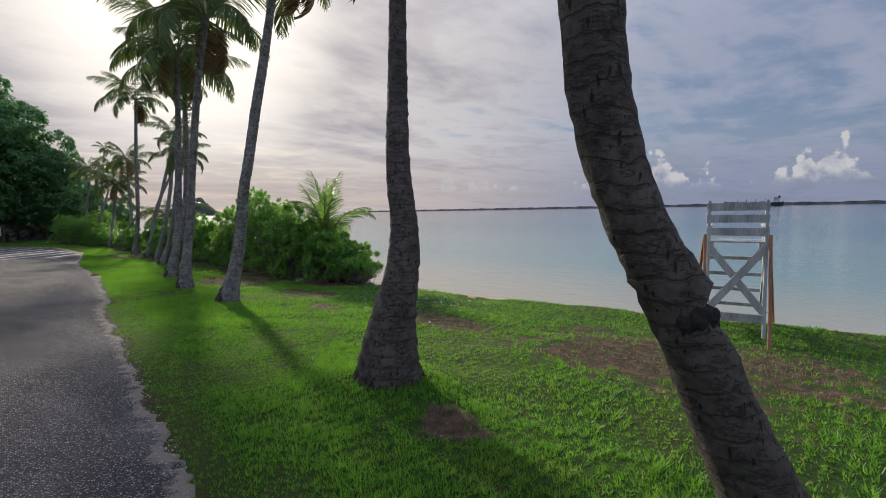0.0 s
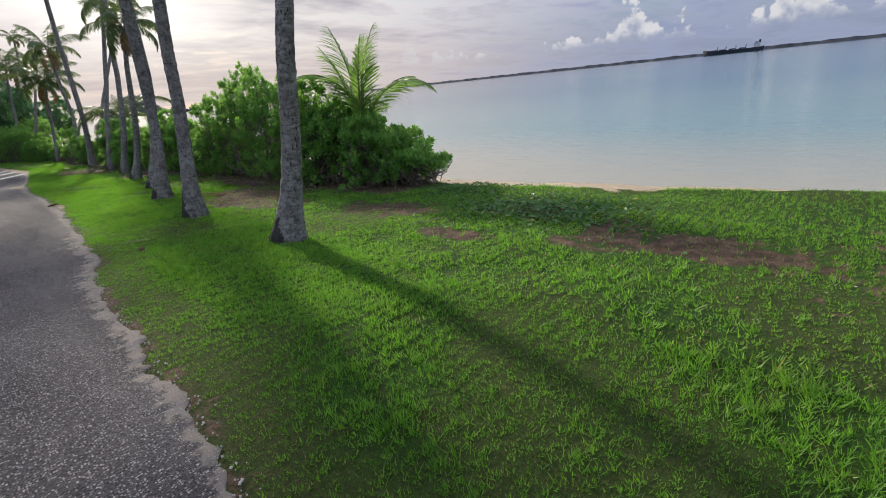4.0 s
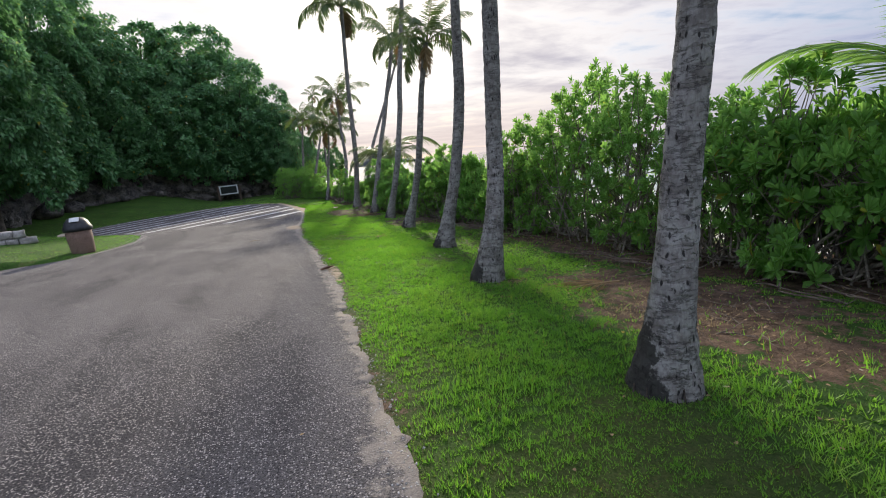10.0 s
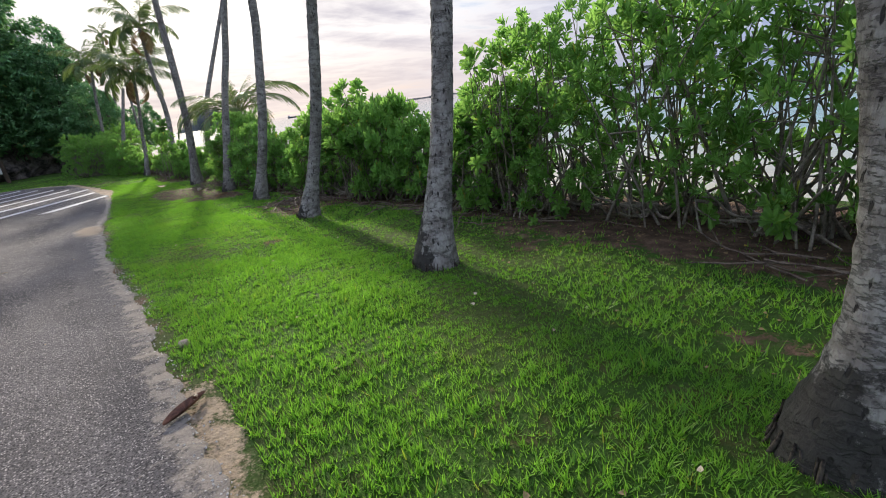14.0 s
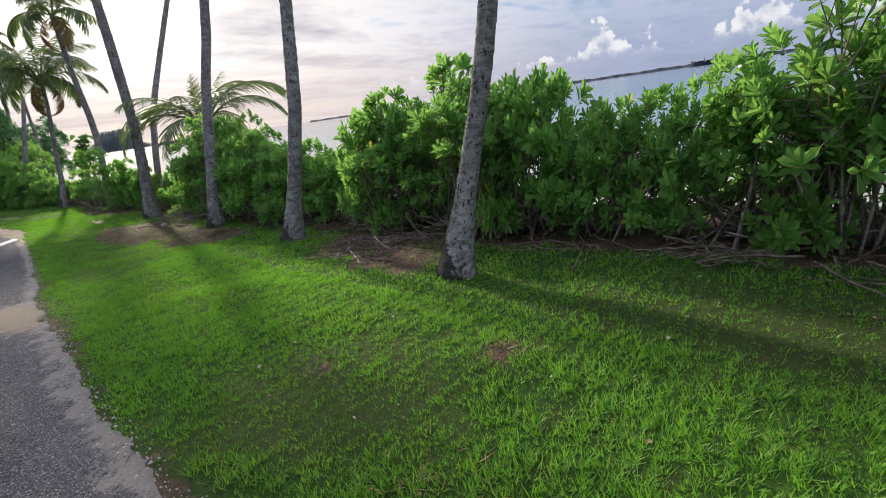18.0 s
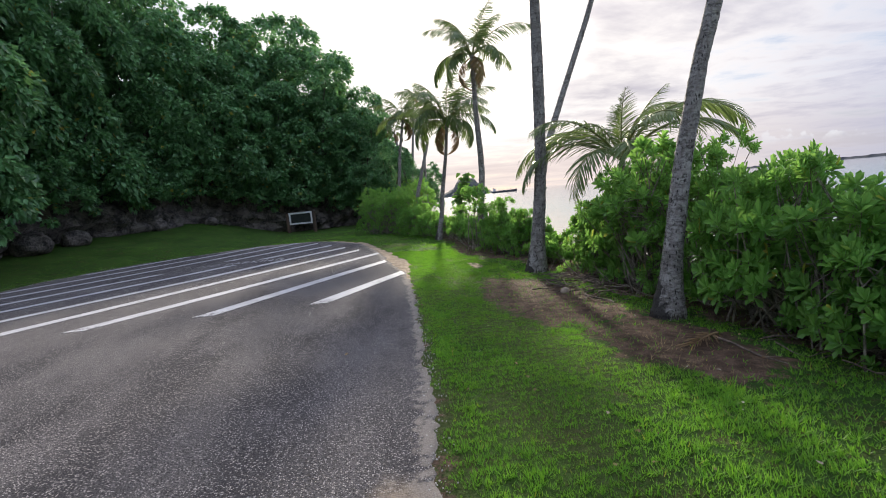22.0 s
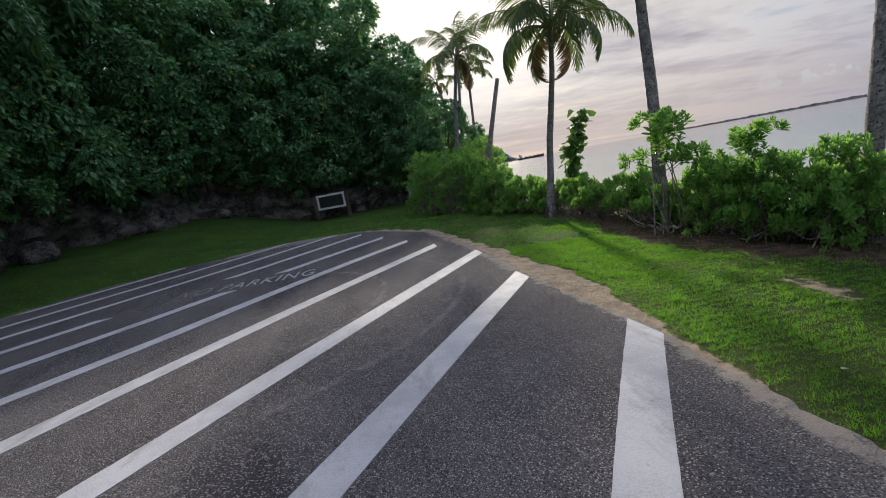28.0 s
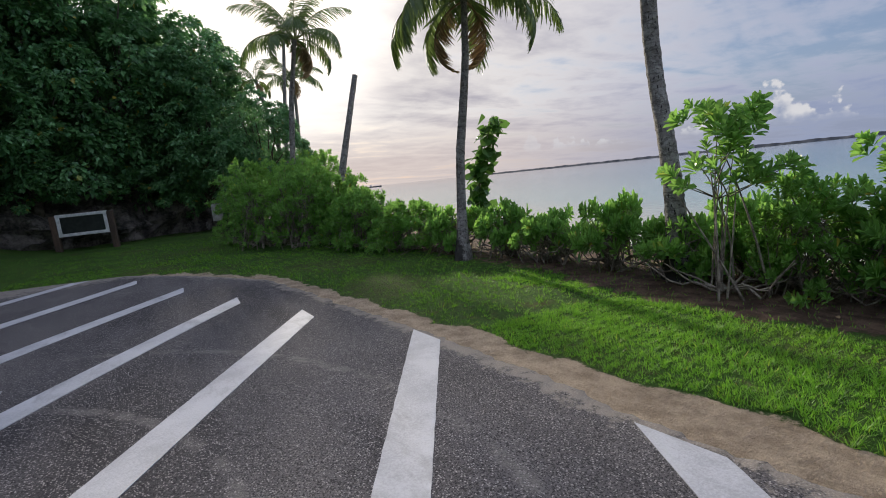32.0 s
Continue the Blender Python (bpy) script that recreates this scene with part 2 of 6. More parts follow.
def bark_mat(name="palm_bark", tone=(1.0, 1.0, 1.0), pale=0.85, ribs=0.2, mossy=0.9):
    """Ringed grey palm bark with slits, lichen and a mossy root foot; tone darkens or browns it."""
    m, n = material(name)
    o = n.add("ShaderNodeTexCoord").outputs["Object"]
    rnd = n.add("ShaderNodeObjectInfo").outputs["Random"]
    z = n.add("ShaderNodeSeparateXYZ", {0: o}).outputs[2]
    v = n.add("ShaderNodeVectorMath", {0: o, 1: n.add("ShaderNodeCombineXYZ", {0: n.math("MULTIPLY", rnd, 40.0), 1: 3.0, 2: n.math("MULTIPLY", rnd, 17.0)}).outputs[0]}, operation="ADD").outputs[0]
    wide = n.noise(n.mapping(v, (1, 1, 0.5)), 4.0, 6, 0.6)
    grain = n.noise(n.mapping(v, (1, 1, 0.25)), 42.0, 6, 0.65)
    warp = n.add("ShaderNodeVectorMath", {0: n.mapping(v, (1, 1, 0.38)), 1: n.add("ShaderNodeCombineXYZ", {0: n.math("MULTIPLY", wide, 0.12), 1: 0.0, 2: n.math("MULTIPLY", grain, 0.05)}).outputs[0]}, operation="ADD").outputs[0]
    pits = n.add("ShaderNodeTexVoronoi", {"Vector": warp, "Scale": 30.0, "Randomness": 0.85}).outputs
    pick = n.add("ShaderNodeSeparateColor", {0: pits[1]}).outputs[0]
    slits = n.math("MULTIPLY", n.clampmap(pits[0], 0.36, 0.22), n.clampmap(pick, 0.66, 0.68))
    arcs = n.noise(n.mapping(v, (1, 1, 3.2)), 7.5, 6, 0.65)
    arcs = n.clampmap(n.math("ABSOLUTE", n.math("SUBTRACT", arcs, 0.5)), 0.042, 0.018)
    arcs = n.math("MULTIPLY", arcs, n.clampmap(n.noise(n.mapping(v, (1, 1, 1.5)), 9.0, 4), 0.45, 0.52))
    crack = n.math("MAXIMUM", slits, n.math("MULTIPLY", arcs, 0.55))
    rings = n.clampmap(n.math("SINE", n.math("ADD", n.math("MULTIPLY", z, 58.0), n.math("MULTIPLY", wide, 9.0))), 0.72, 0.95)
    lichen = n.clampmap(n.noise(v, 7.5, 8, 0.74), 0.40, 0.60)
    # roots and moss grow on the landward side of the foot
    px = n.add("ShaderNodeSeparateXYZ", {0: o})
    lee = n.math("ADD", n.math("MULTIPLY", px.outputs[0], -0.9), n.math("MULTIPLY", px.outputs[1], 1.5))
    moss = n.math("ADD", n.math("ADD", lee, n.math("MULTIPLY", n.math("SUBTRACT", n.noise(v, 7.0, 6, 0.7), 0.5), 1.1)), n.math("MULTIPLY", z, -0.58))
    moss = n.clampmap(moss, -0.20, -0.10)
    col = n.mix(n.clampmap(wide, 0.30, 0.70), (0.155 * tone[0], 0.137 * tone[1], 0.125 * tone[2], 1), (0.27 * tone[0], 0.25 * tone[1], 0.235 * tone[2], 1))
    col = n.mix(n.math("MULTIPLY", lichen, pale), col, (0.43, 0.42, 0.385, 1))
    col = n.mix(n.math("MULTIPLY", n.clampmap(grain, 0.52, 0.38), 0.3), col, (0.06, 0.05, 0.042, 1))
    col = n.mix(n.math("MULTIPLY", rings, ribs), col, (0.045, 0.036, 0.03, 1))
    col = n.mix(n.math("MULTIPLY", crack, 0.93), col, (0.014, 0.011, 0.010, 1))
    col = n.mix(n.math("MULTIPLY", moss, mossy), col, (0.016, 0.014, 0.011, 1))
    crack = n.math("ADD", crack, n.math("MULTIPLY", rings, ribs))
    h = n.math("SUBTRACT", n.math("ADD", n.math("MULTIPLY", grain, 0.5), n.math("MULTIPLY", wide, 0.4)), n.math("MULTIPLY", crack, 0.9))
    b = n.add("ShaderNodeBump", {"Strength": 0.8, "Distance": 0.025, "Height": h})
    p = n.add("ShaderNodeBsdfPrincipled", {"Base Color": col, "Roughness": 0.88, "Normal": b.outputs[0]})
    finish(n, p.outputs[0])
    return m


def ground_mat():
    """Turf, bare soil and beach sand, chosen by the painted cover layer and broken up by noise."""
    m, n = material("lawn_soil_sand")
    o = n.add("ShaderNodeTexCoord").outputs["Object"]
    c = n.add("ShaderNodeSeparateColor", {0: n.add("ShaderNodeAttribute", attribute_name="cover").outputs["Color"]})
    big = n.noise(o, 0.7, 5)
    mid = n.noise(o, 5.0, 6, 0.65)
    fine = n.noise(o, 55.0, 5, 0.7)
    grass = n.mix(n.clampmap(big, 0.35, 0.65), (0.040, 0.104, 0.012, 1), (0.070, 0.155, 0.020, 1))
    grass = n.mix(n.clampmap(mid, 0.5, 0.72), grass, (0.10, 0.105, 0.032, 1))
    grass = n.mix(n.math("MULTIPLY", n.clampmap(fine, 0.55, 0.35), 0.7), grass, (0.035, 0.075, 0.010, 1))
    soil = n.mix(n.clampmap(mid, 0.35, 0.68), (0.075, 0.047, 0.032, 1), (0.205, 0.132, 0.09, 1))
    soil = n.mix(n.math("MULTIPLY", n.clampmap(fine, 0.52, 0.35), 0.6), soil, (0.05, 0.035, 0.025, 1))
    sand = n.mix(n.clampmap(n.math("ADD", n.math("MULTIPLY", mid, 0.6), n.math("MULTIPLY", fine, 0.4)), 0.35, 0.65), (0.48, 0.37, 0.25, 1), (0.72, 0.58, 0.42, 1))
    # the drift along the road is sand trodden into brown dust
    inland = n.clampmap(n.add("ShaderNodeSeparateXYZ", {0: o}).outputs[0], 8.0, 6.5)
    sand = n.mix(inland, sand, n.mix(n.clampmap(n.math("ADD", n.math("MULTIPLY", mid, 0.7), n.math("MULTIPLY", fine, 0.3)), 0.36, 0.64), (0.31, 0.235, 0.165, 1), (0.55, 0.43, 0.31, 1)))
    tuft = n.noise(o, 16.0, 5, 0.65)
    grass = n.mix(n.clampmap(tuft, 0.44, 0.62, 0.0, 0.45), grass, (0.02, 0.045, 0.008, 1))
    grass = n.mix(n.clampmap(n.noise(o, 2.3, 6, 0.7), 0.54, 0.68, 0.0, 0.45), grass, (0.115, 0.085, 0.04, 1))
    grass = n.mix(n.math("MULTIPLY", c.outputs[2], 0.8), grass, n.mix(n.clampmap(fine, 0.4, 0.6), (0.050, 0.070, 0.016, 1), (0.105, 0.115, 0.036, 1)))
    j = n.math("MULTIPLY", n.math("SUBTRACT", n.math("ADD", n.math("MULTIPLY", mid, 0.7), n.math("MULTIPLY", fine, 0.3)), 0.5), 2.3)
    col = n.mix(n.clampmap(n.math("ADD", c.outputs[0], j), 0.42, 0.62), grass, soil)
    col = n.mix(n.clampmap(n.math("ADD", c.outputs[1], n.math("MULTIPLY", j, 0.6)), 0.42, 0.58), col, sand)
    h = n.math("ADD", n.math("MULTIPLY", mid, 0.6), fine)
    clod = n.noise(o, 14.0, 5, 0.6)
    h = n.math("ADD", h, n.math("MULTIPLY", clod, 1.6))
    b = n.add("ShaderNodeBump", {"Strength": 1.0, "Distance": 0.045, "Height": h})
    p = n.add("ShaderNodeBsdfPrincipled", {"Base Color": col, "Roughness": 0.95, "Specular IOR Level": 0.2, "Normal": b.outputs[0]})
    finish(n, p.outputs[0])
    return m


def asphalt_mat():
    m, n = material("worn_asphalt")
    o = n.add("ShaderNodeTexCoord").outputs["Object"]
    edge = n.add("ShaderNodeSeparateColor", {0: n.add("ShaderNodeAttribute", attribute_name="cover").outputs["Color"]})
    big = n.noise(o, 0.35, 5, 0.55)
    mid = n.noise(n.mapping(o, (1, 0.35, 1)), 1.6, 6, 0.6)
    stone = n.add("ShaderNodeTexVoronoi", {"Vector": o, "Scale": 78.0}).outputs
    speck = n.noise(o, 85.0, 4, 0.65)
    col = n.mix(n.clampmap(n.math("ADD", n.math("MULTIPLY", big, 0.5), n.math("MULTIPLY", mid, 0.5)), 0.38, 0.64), (0.052, 0.049, 0.053, 1), (0.135, 0.124, 0.124, 1))
    pick = n.add("ShaderNodeSeparateColor", {0: stone[1]}).outputs[0]
    col = n.mix(n.math("MULTIPLY", n.math("MULTIPLY", n.clampmap(pick, 0.55, 0.65), n.clampmap(stone[0], 0.52, 0.36)), 0.8), col, n.mix(pick, (0.22, 0.20, 0.19, 1), (0.50, 0.46, 0.44, 1)))
    lane = n.noise(n.mapping(o, (1, 0.045, 1), (0, 0, -0.06)), 1.1, 5, 0.6)
    col = n.mix(n.clampmap(lane, 0.40, 0.64, 0.0, 0.38), col, (0.19, 0.175, 0.17, 1))
    col = n.mix(n.math("MULTIPLY", n.clampmap(speck, 0.54, 0.40), 0.8), col, (0.018, 0.017, 0.019, 1))
    dust = n.clampmap(n.math("ADD", edge.outputs[1], n.math("MULTIPLY", n.math("SUBTRACT", n.noise(o, 6.0, 8, 0.72), 0.5), 2.4)), 0.46, 0.85)
    col = n.mix(n.math("MULTIPLY", dust, 0.8), col, n.mix(speck, (0.20, 0.17, 0.145, 1), (0.36, 0.32, 0.28, 1)))
    col = n.mix(n.math("MULTIPLY", n.clampmap(edge.outputs[0], 0.3, 0.9), 0.75), col, n.mix(speck, (0.20, 0.15, 0.10, 1), (0.34, 0.26, 0.18, 1)))
    # pale arcs left by turning tyres
    rel = n.add("ShaderNodeVectorMath", {0: o, 1: (-2.0, 44.55, 0.0)}, operation="SUBTRACT").outputs[0]
    flat = n.add("ShaderNodeVectorMath", {0: rel, 1: (1, 1, 0)}, operation="MULTIPLY").outputs[0]
    away = n.add("ShaderNodeVectorMath", {0: flat}, operation="LENGTH").outputs["Value"]
    px = n.add("ShaderNodeSeparateXYZ", {0: rel}).outputs[0]
    marks = n.math("MAXIMUM", n.clampmap(n.math("ABSOLUTE", n.math("SUBTRACT", away, 4.6)), 0.09, 0.02), n.clampmap(n.math("ABSOLUTE", n.math("SUBTRACT", away, 3.3)), 0.08, 0.02))
    marks = n.math("MULTIPLY", n.math("MULTIPLY", marks, n.clampmap(px, 1.6, 2.6)), n.clampmap(n.noise(o, 5.0, 6, 0.7), 0.38, 0.62))
    col = n.mix(n.math("MULTIPLY", marks, 0.32), col, (0.30, 0.275, 0.25, 1))
    b = n.add("ShaderNodeBump", {"Strength": 0.6, "Distance": 0.008, "Height": n.math("ADD", stone[0], speck)})
    p = n.add("ShaderNodeBsdfPrincipled", {"Base Color": col, "Roughness": 0.95, "Specular IOR Level": 0.12, "Normal": b.outputs[0]})
    finish(n, p.outputs[0])
    return m


def paint_mat(name="worn_road_paint", wear=0.0):
    m, n = material(name)
    o = n.add("ShaderNodeTexCoord").outputs["Object"]
    a = n.noise(o, 2.2, 6, 0.65)
    s = n.noise(o, 70.0, 4, 0.6)
    col = n.mix(n.clampmap(n.math("ADD", n.math("MULTIPLY", a, 0.6), n.math("MULTIPLY", s, 0.4)), 0.36, 0.60), (0.36, 0.355, 0.37, 1), (0.50, 0.495, 0.51, 1))
    col = n.mix(n.clampmap(n.math("ADD", n.math("MULTIPLY", n.noise(o, 7.0, 5, 0.7), 0.75), n.math("MULTIPLY", s, 0.25)), 0.36, 0.31), col, (0.12, 0.115, 0.12, 1))
    scuff = n.noise(n.mapping(o, (1, 0.3, 1), (0, 0, 0.5)), 3.5, 7, 0.7)
    col = n.mix(n.clampmap(scuff, 0.52, 0.70, 0.0, 0.5), col, (0.20, 0.19, 0.19, 1))
    # paint has flaked off the outer ends of the lines
    y_end = n.clampmap(n.add("ShaderNodeSeparateXYZ", {0: o}).outputs[1], 38.4, 37.5, -0.2, 0.035)
    col = n.mix(n.clampmap(n.math("ADD", n.noise(o, 11.0, 7, 0.75), y_end), 0.53, 0.57), col, (0.11, 0.105, 0.11, 1))
    if wear:
        # traffic has rubbed the first word almost away
        x = n.add("ShaderNodeSeparateXYZ", {0: o}).outputs[0]
        gone = n.math("ADD", n.math("MULTIPLY", n.noise(o, 9.0, 6, 0.7), 1.2), n.clampmap(x, -1.2, -3.4, -0.22, 0.16))
        col = n.mix(n.clampmap(gone, 0.46, 0.66, 0.25, 0.92), col, (0.12, 0.115, 0.12, 1))
    b = n.add("ShaderNodeBump", {"Strength": 0.4, "Distance": 0.006, "Height": s})
    p = n.add("ShaderNodeBsdfPrincipled", {"Base Color": col, "Roughness": 0.7, "Normal": b.outputs[0]})
    finish(n, p.outputs[0])
    return m


def sea_mat():
    m, n = material("calm_lagoon")
    o = n.add("ShaderNodeTexCoord").outputs["Object"]
    x = n.add("ShaderNodeSeparateXYZ", {0: o}).outputs[0]
    wob = n.math("MULTIPLY", n.math("SUBTRACT", n.noise(n.mapping(o, (1, 0.4, 1)), 0.05, 4), 0.5), 30.0)
    xx = n.math("ADD", x, wob)
    c1 = n.mix(n.clampmap(n.math("ADD", x, n.math("MULTIPLY", wob, 0.12)), 12.0, 26.0), (0.40, 0.37, 0.28, 1), (0.17, 0.29, 0.27, 1))
    c2 = n.mix(n.clampmap(xx, 24.0, 70.0), c1, (0.035, 0.15, 0.19, 1))
    c3 = n.mix(n.clampmap(xx, 80.0, 260.0), c2, (0.02, 0.07, 0.11, 1))
    w1 = n.noise(n.mapping(o, (1, 0.45, 1), (0, 0, 0.3)), 1.3, 4, 0.55)
    w2 = n.noise(n.mapping(o, (1, 0.6, 1), (0, 0, -0.4)), 6.0, 3, 0.5)
    b = n.add("ShaderNodeBump", {"Strength": 0.34, "Distance": 0.12, "Height": n.math("ADD", w1, n.math("MULTIPLY", w2, 0.25))})
    p = n.add("ShaderNodeBsdfPrincipled", {"Base Color": c3, "Roughness": 0.09, "IOR": 1.33, "Normal": b.outputs[0]})
    finish(n, p.outputs[0])
    return m


M["faded_paint"] = paint_mat("faded_lettering_paint", 1.0)
# near-black colour for the painted shade under a trunk's torn ledge
M["rot"] = simple("notch_dark", (0.008, 0.007, 0.006), (0.03, 0.025, 0.02), 30, 0.95, 0.3)
# browner bark; its tone is also lowered for shade on two near trunks
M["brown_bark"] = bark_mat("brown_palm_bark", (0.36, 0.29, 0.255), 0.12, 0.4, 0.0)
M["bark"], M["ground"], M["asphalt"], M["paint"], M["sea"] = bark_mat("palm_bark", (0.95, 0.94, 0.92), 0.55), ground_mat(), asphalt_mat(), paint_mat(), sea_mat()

# ---- mesh helpers ----
RNG = np.random.default_rng(7)


def fast_mesh(name, verts, faces, mat=None, smooth=False):
    """A mesh from arrays: verts (n, 3); faces (m, 3) or (m, 4), or a list of such arrays."""
    me = bpy.data.meshes.new(name)
    blocks = [np.asarray(f, np.int32) for f in (faces if isinstance(faces, list) else [faces]) if len(f)]
    me.vertices.add(len(verts))
    me.vertices.foreach_set("co", np.ascontiguousarray(verts, np.float32).ravel())
    loops = np.concatenate([b.ravel() for b in blocks])
    sizes = np.concatenate([np.full(len(b), b.shape[1], np.int32) for b in blocks])
    me.loops.add(len(loops))
    me.loops.foreach_set("vertex_index", loops)
    me.polygons.add(len(sizes))
    me.polygons.foreach_set("loop_start", np.concatenate([[0], np.cumsum(sizes)[:-1]]).astype(np.int32))
    me.polygons.foreach_set("use_smooth", np.full(len(sizes), smooth))
    me.update(calc_edges=True)
    if mat:
        me.materials.append(mat)
    return me


def part(name, mesh, mat, parent, label="", at=None):
    """Links a mesh (or a bmesh, which is used up) as one object under a thing or a part."""
    if isinstance(mesh, bmesh.types.BMesh):
        bm, mesh = mesh, bpy.data.meshes.new(name)
        bm.to_mesh(mesh)
        bm.free()
    if mat and not mesh.materials:
        mesh.materials.append(mat)
    ob = new(name, mesh)
    ob.parent = parent
    if at is not None:
        ob.matrix_basis = at
    if label:
        ob["label"] = label
    return ob


def thing(name, label, category, m=None, group="", kind=""):
    ob = new(name)
    ob.empty_display_size = 0.2
    if m is not None:
        ob.matrix_basis = m
    return tagged(ob, label, category, group, kind)


def box(sx, sy, sz, bevel=0.0, loc=(0, 0, 0), turn=None):
    """A box bmesh of that size centred at loc, with bevelled edges."""
    bm = bmesh.new()
    bmesh.ops.create_cube(bm, size=1)
    bmesh.ops.scale(bm, vec=(sx, sy, sz), verts=bm.verts)
    if bevel:
        bmesh.ops.bevel(bm, geom=bm.edges[:], offset=bevel, segments=1, affect="EDGES")
    if turn is not None:
        bmesh.ops.transform(bm, matrix=turn, verts=bm.verts)
    bmesh.ops.translate(bm, vec=loc, verts=bm.verts)
    return bm


def beam(a, b, w, h, bevel=0.006):
    """A plank from a to b, w wide and h thick."""
    a, b = Vector(a), Vector(b)
    d = b - a
    q = d.to_track_quat("X", "Z").to_matrix().to_4x4()
    return box(d.length, w, h, bevel, (a + b) / 2, q)


def tube(points, radii, sides=8, cap=True):
    """Vertices and quads of a tube along points, with a radius each."""
    pts = np.asarray(points, float)
    tan = np.gradient(pts, axis=0)
    tan /= np.linalg.norm(tan, axis=1)[:, None] + 1e-9
    ref = np.array([1.0, 0.13, 0.0]) if abs(tan[0, 2]) > 0.5 else np.array([0.0, 0.0, 1.0])
    u = np.cross(tan, ref)
    u /= np.linalg.norm(u, axis=1)[:, None] + 1e-9
    v = np.cross(tan, u)
    a = np.arange(sides) * 2 * np.pi / sides
    r = np.asarray(radii, float)
    if r.ndim == 1:
        r = r[:, None] * np.ones(sides)
    ring = pts[:, None] + r[:, :, None] * (np.cos(a)[None, :, None] * u[:, None] + np.sin(a)[None, :, None] * v[:, None])
    k, s = len(pts), sides
    i = (np.arange(k - 1)[:, None] * s + np.arange(s)).ravel()
    j = (np.arange(k - 1)[:, None] * s + (np.arange(s) + 1) % s).ravel()
    return ring.reshape(-1, 3), np.stack([i, j, j + s, i + s], 1)


def joined(pieces):
    """Several (verts, faces) joined into one."""
    vs, fs, n = [], [], 0
    for v, f in pieces:
        vs.append(v)
        fs.append(np.asarray(f) + n)
        n += len(v)
    return np.concatenate(vs), np.concatenate(fs)


def bases(axis, roll):
    """Turns (n, 3, 3) whose x axes are the given directions, rolled about them."""
    x = axis / (np.linalg.norm(axis, axis=1)[:, None] + 1e-9)
    ref = np.where(np.abs(x[:, 2:3]) > 0.95, np.array([[1.0, 0, 0]]), np.array([[0, 0, 1.0]]))
    y = np.cross(ref, x)
    y /= np.linalg.norm(y, axis=1)[:, None] + 1e-9
    z = np.cross(x, y)
    c, s = np.cos(roll)[:, None], np.sin(roll)[:, None]
    return np.stack([x, c * y + s * z, c * z - s * y], 2)


def scatter(base_v, base_f, pos, turn, size):
    """Copies of a small mesh at positions, turns and sizes, as one array mesh."""
    n, k = len(pos), len(base_v)
    size = np.asarray(size, float).reshape(n, 1, -1)
    v = np.einsum("nij,nkj->nki", turn, base_v[None] * size) + pos[:, None]
    f = base_f[None] + (np.arange(n) * k)[:, None, None]
    return v.reshape(-1, 3), f.reshape(-1, base_f.shape[1])


def leaf_shape(width=0.42, fold=0.10, curl=-0.12):
    """One obovate leaf along x, of length 1, folded on its midrib."""
    v = np.array([[0, 0, 0], [0.45, width * 0.36, fold * 0.7], [0.82, width * 0.5, fold + curl * 0.6], [1, 0, curl], [0.82, -width * 0.5, fold + curl * 0.6], [0.45, -width * 0.36, fold * 0.7]])
    return v, np.array([[0, 1, 2, 3], [0, 3, 4, 5]])


def rosette(leaves, width, lift, rng, plain=False):
    """A tuft of leaves round an axis (x), as naupaka twigs bear them."""
    lv, lf = leaf_shape(width)
    if plain:
        lv = np.array([[0, 0, 0], [0.55, width / 2, 0.08], [1, 0, -0.1], [0.55, -width / 2, 0.08]])
        lf = np.array([[0, 1, 2, 3]])
    k = np.arange(leaves)
    ang = k * 2.4 + rng.uniform(0, 6)
    out = np.linspace(1.25, 0.35, leaves) * lift
    axis = np.stack([np.cos(out), np.sin(out) * np.cos(ang), np.sin(out) * np.sin(ang)], 1)
    pos = np.stack([np.linspace(-0.45, 0.0, leaves), 0 * k, 0 * k], 1)
    x = axis
    side = np.cross(np.tile([1.0, 0, 0], (leaves, 1)), axis)
    side /= np.linalg.norm(side, axis=1)[:, None] + 1e-9
    up = np.cross(x, side)
    turn = np.stack([x, side, up], 2)
    return scatter(lv, lf, pos, turn, rng.uniform(0.75, 1.1, leaves))


# ---- the lie of the land ----
RIGHT = [(-40, 0.2), (-4, 0.3), (2.9, 0.64), (5.1, 0.82), (7.4, 1.03), (11.3, 1.27), (12.5, 1.56), (13.9, 1.62), (15.8, 1.86), (18.7, 2.10), (23.3, 2.36), (27.0, 2.36), (29.0, 2.52), (31.0, 2.62), (32.6, 2.90), (34.4, 3.1), (36.8, 3.35), (38.7, 3.53), (40.6, 3.7), (43.9, 3.5), (46.3, 3.46), (48.4, 3.3), (51.5, 2.95), (54.0, 1.7), (55.7, 0.5), (56.9, -2.4)]
LEFT = [(-40, -12.0), (28.6, -11.5), (28.9, -6.2), (29.2, -4.2), (31.0, -3.6), (32.9, -3.4), (35.0, -3.5), (36.7, -3.9), (38.4, -4.7), (40.8, -6.3), (43.8, -8.3), (46.8, -9.8), (49.5, -9.8), (51.5, -9.0), (53.5, -8.0), (55.3, -6.0), (56.9, -2.6)]
SAND_EDGE = [(-30, 11.7), (0, 10.7), (2, 10.4), (4, 10.05), (6, 9.65), (8, 9.3), (10, 8.95), (12, 8.6), (14, 9.2), (20, 9.8), (60, 9.6), (90, 9.0)]
WATER_EDGE = [(-60, 22.0), (0, 14.4), (4, 13.5), (7, 13.2), (10, 12.8), (12, 12.4), (16, 12.0), (30, 11.6), (60, 11.2), (100, 11.0)]
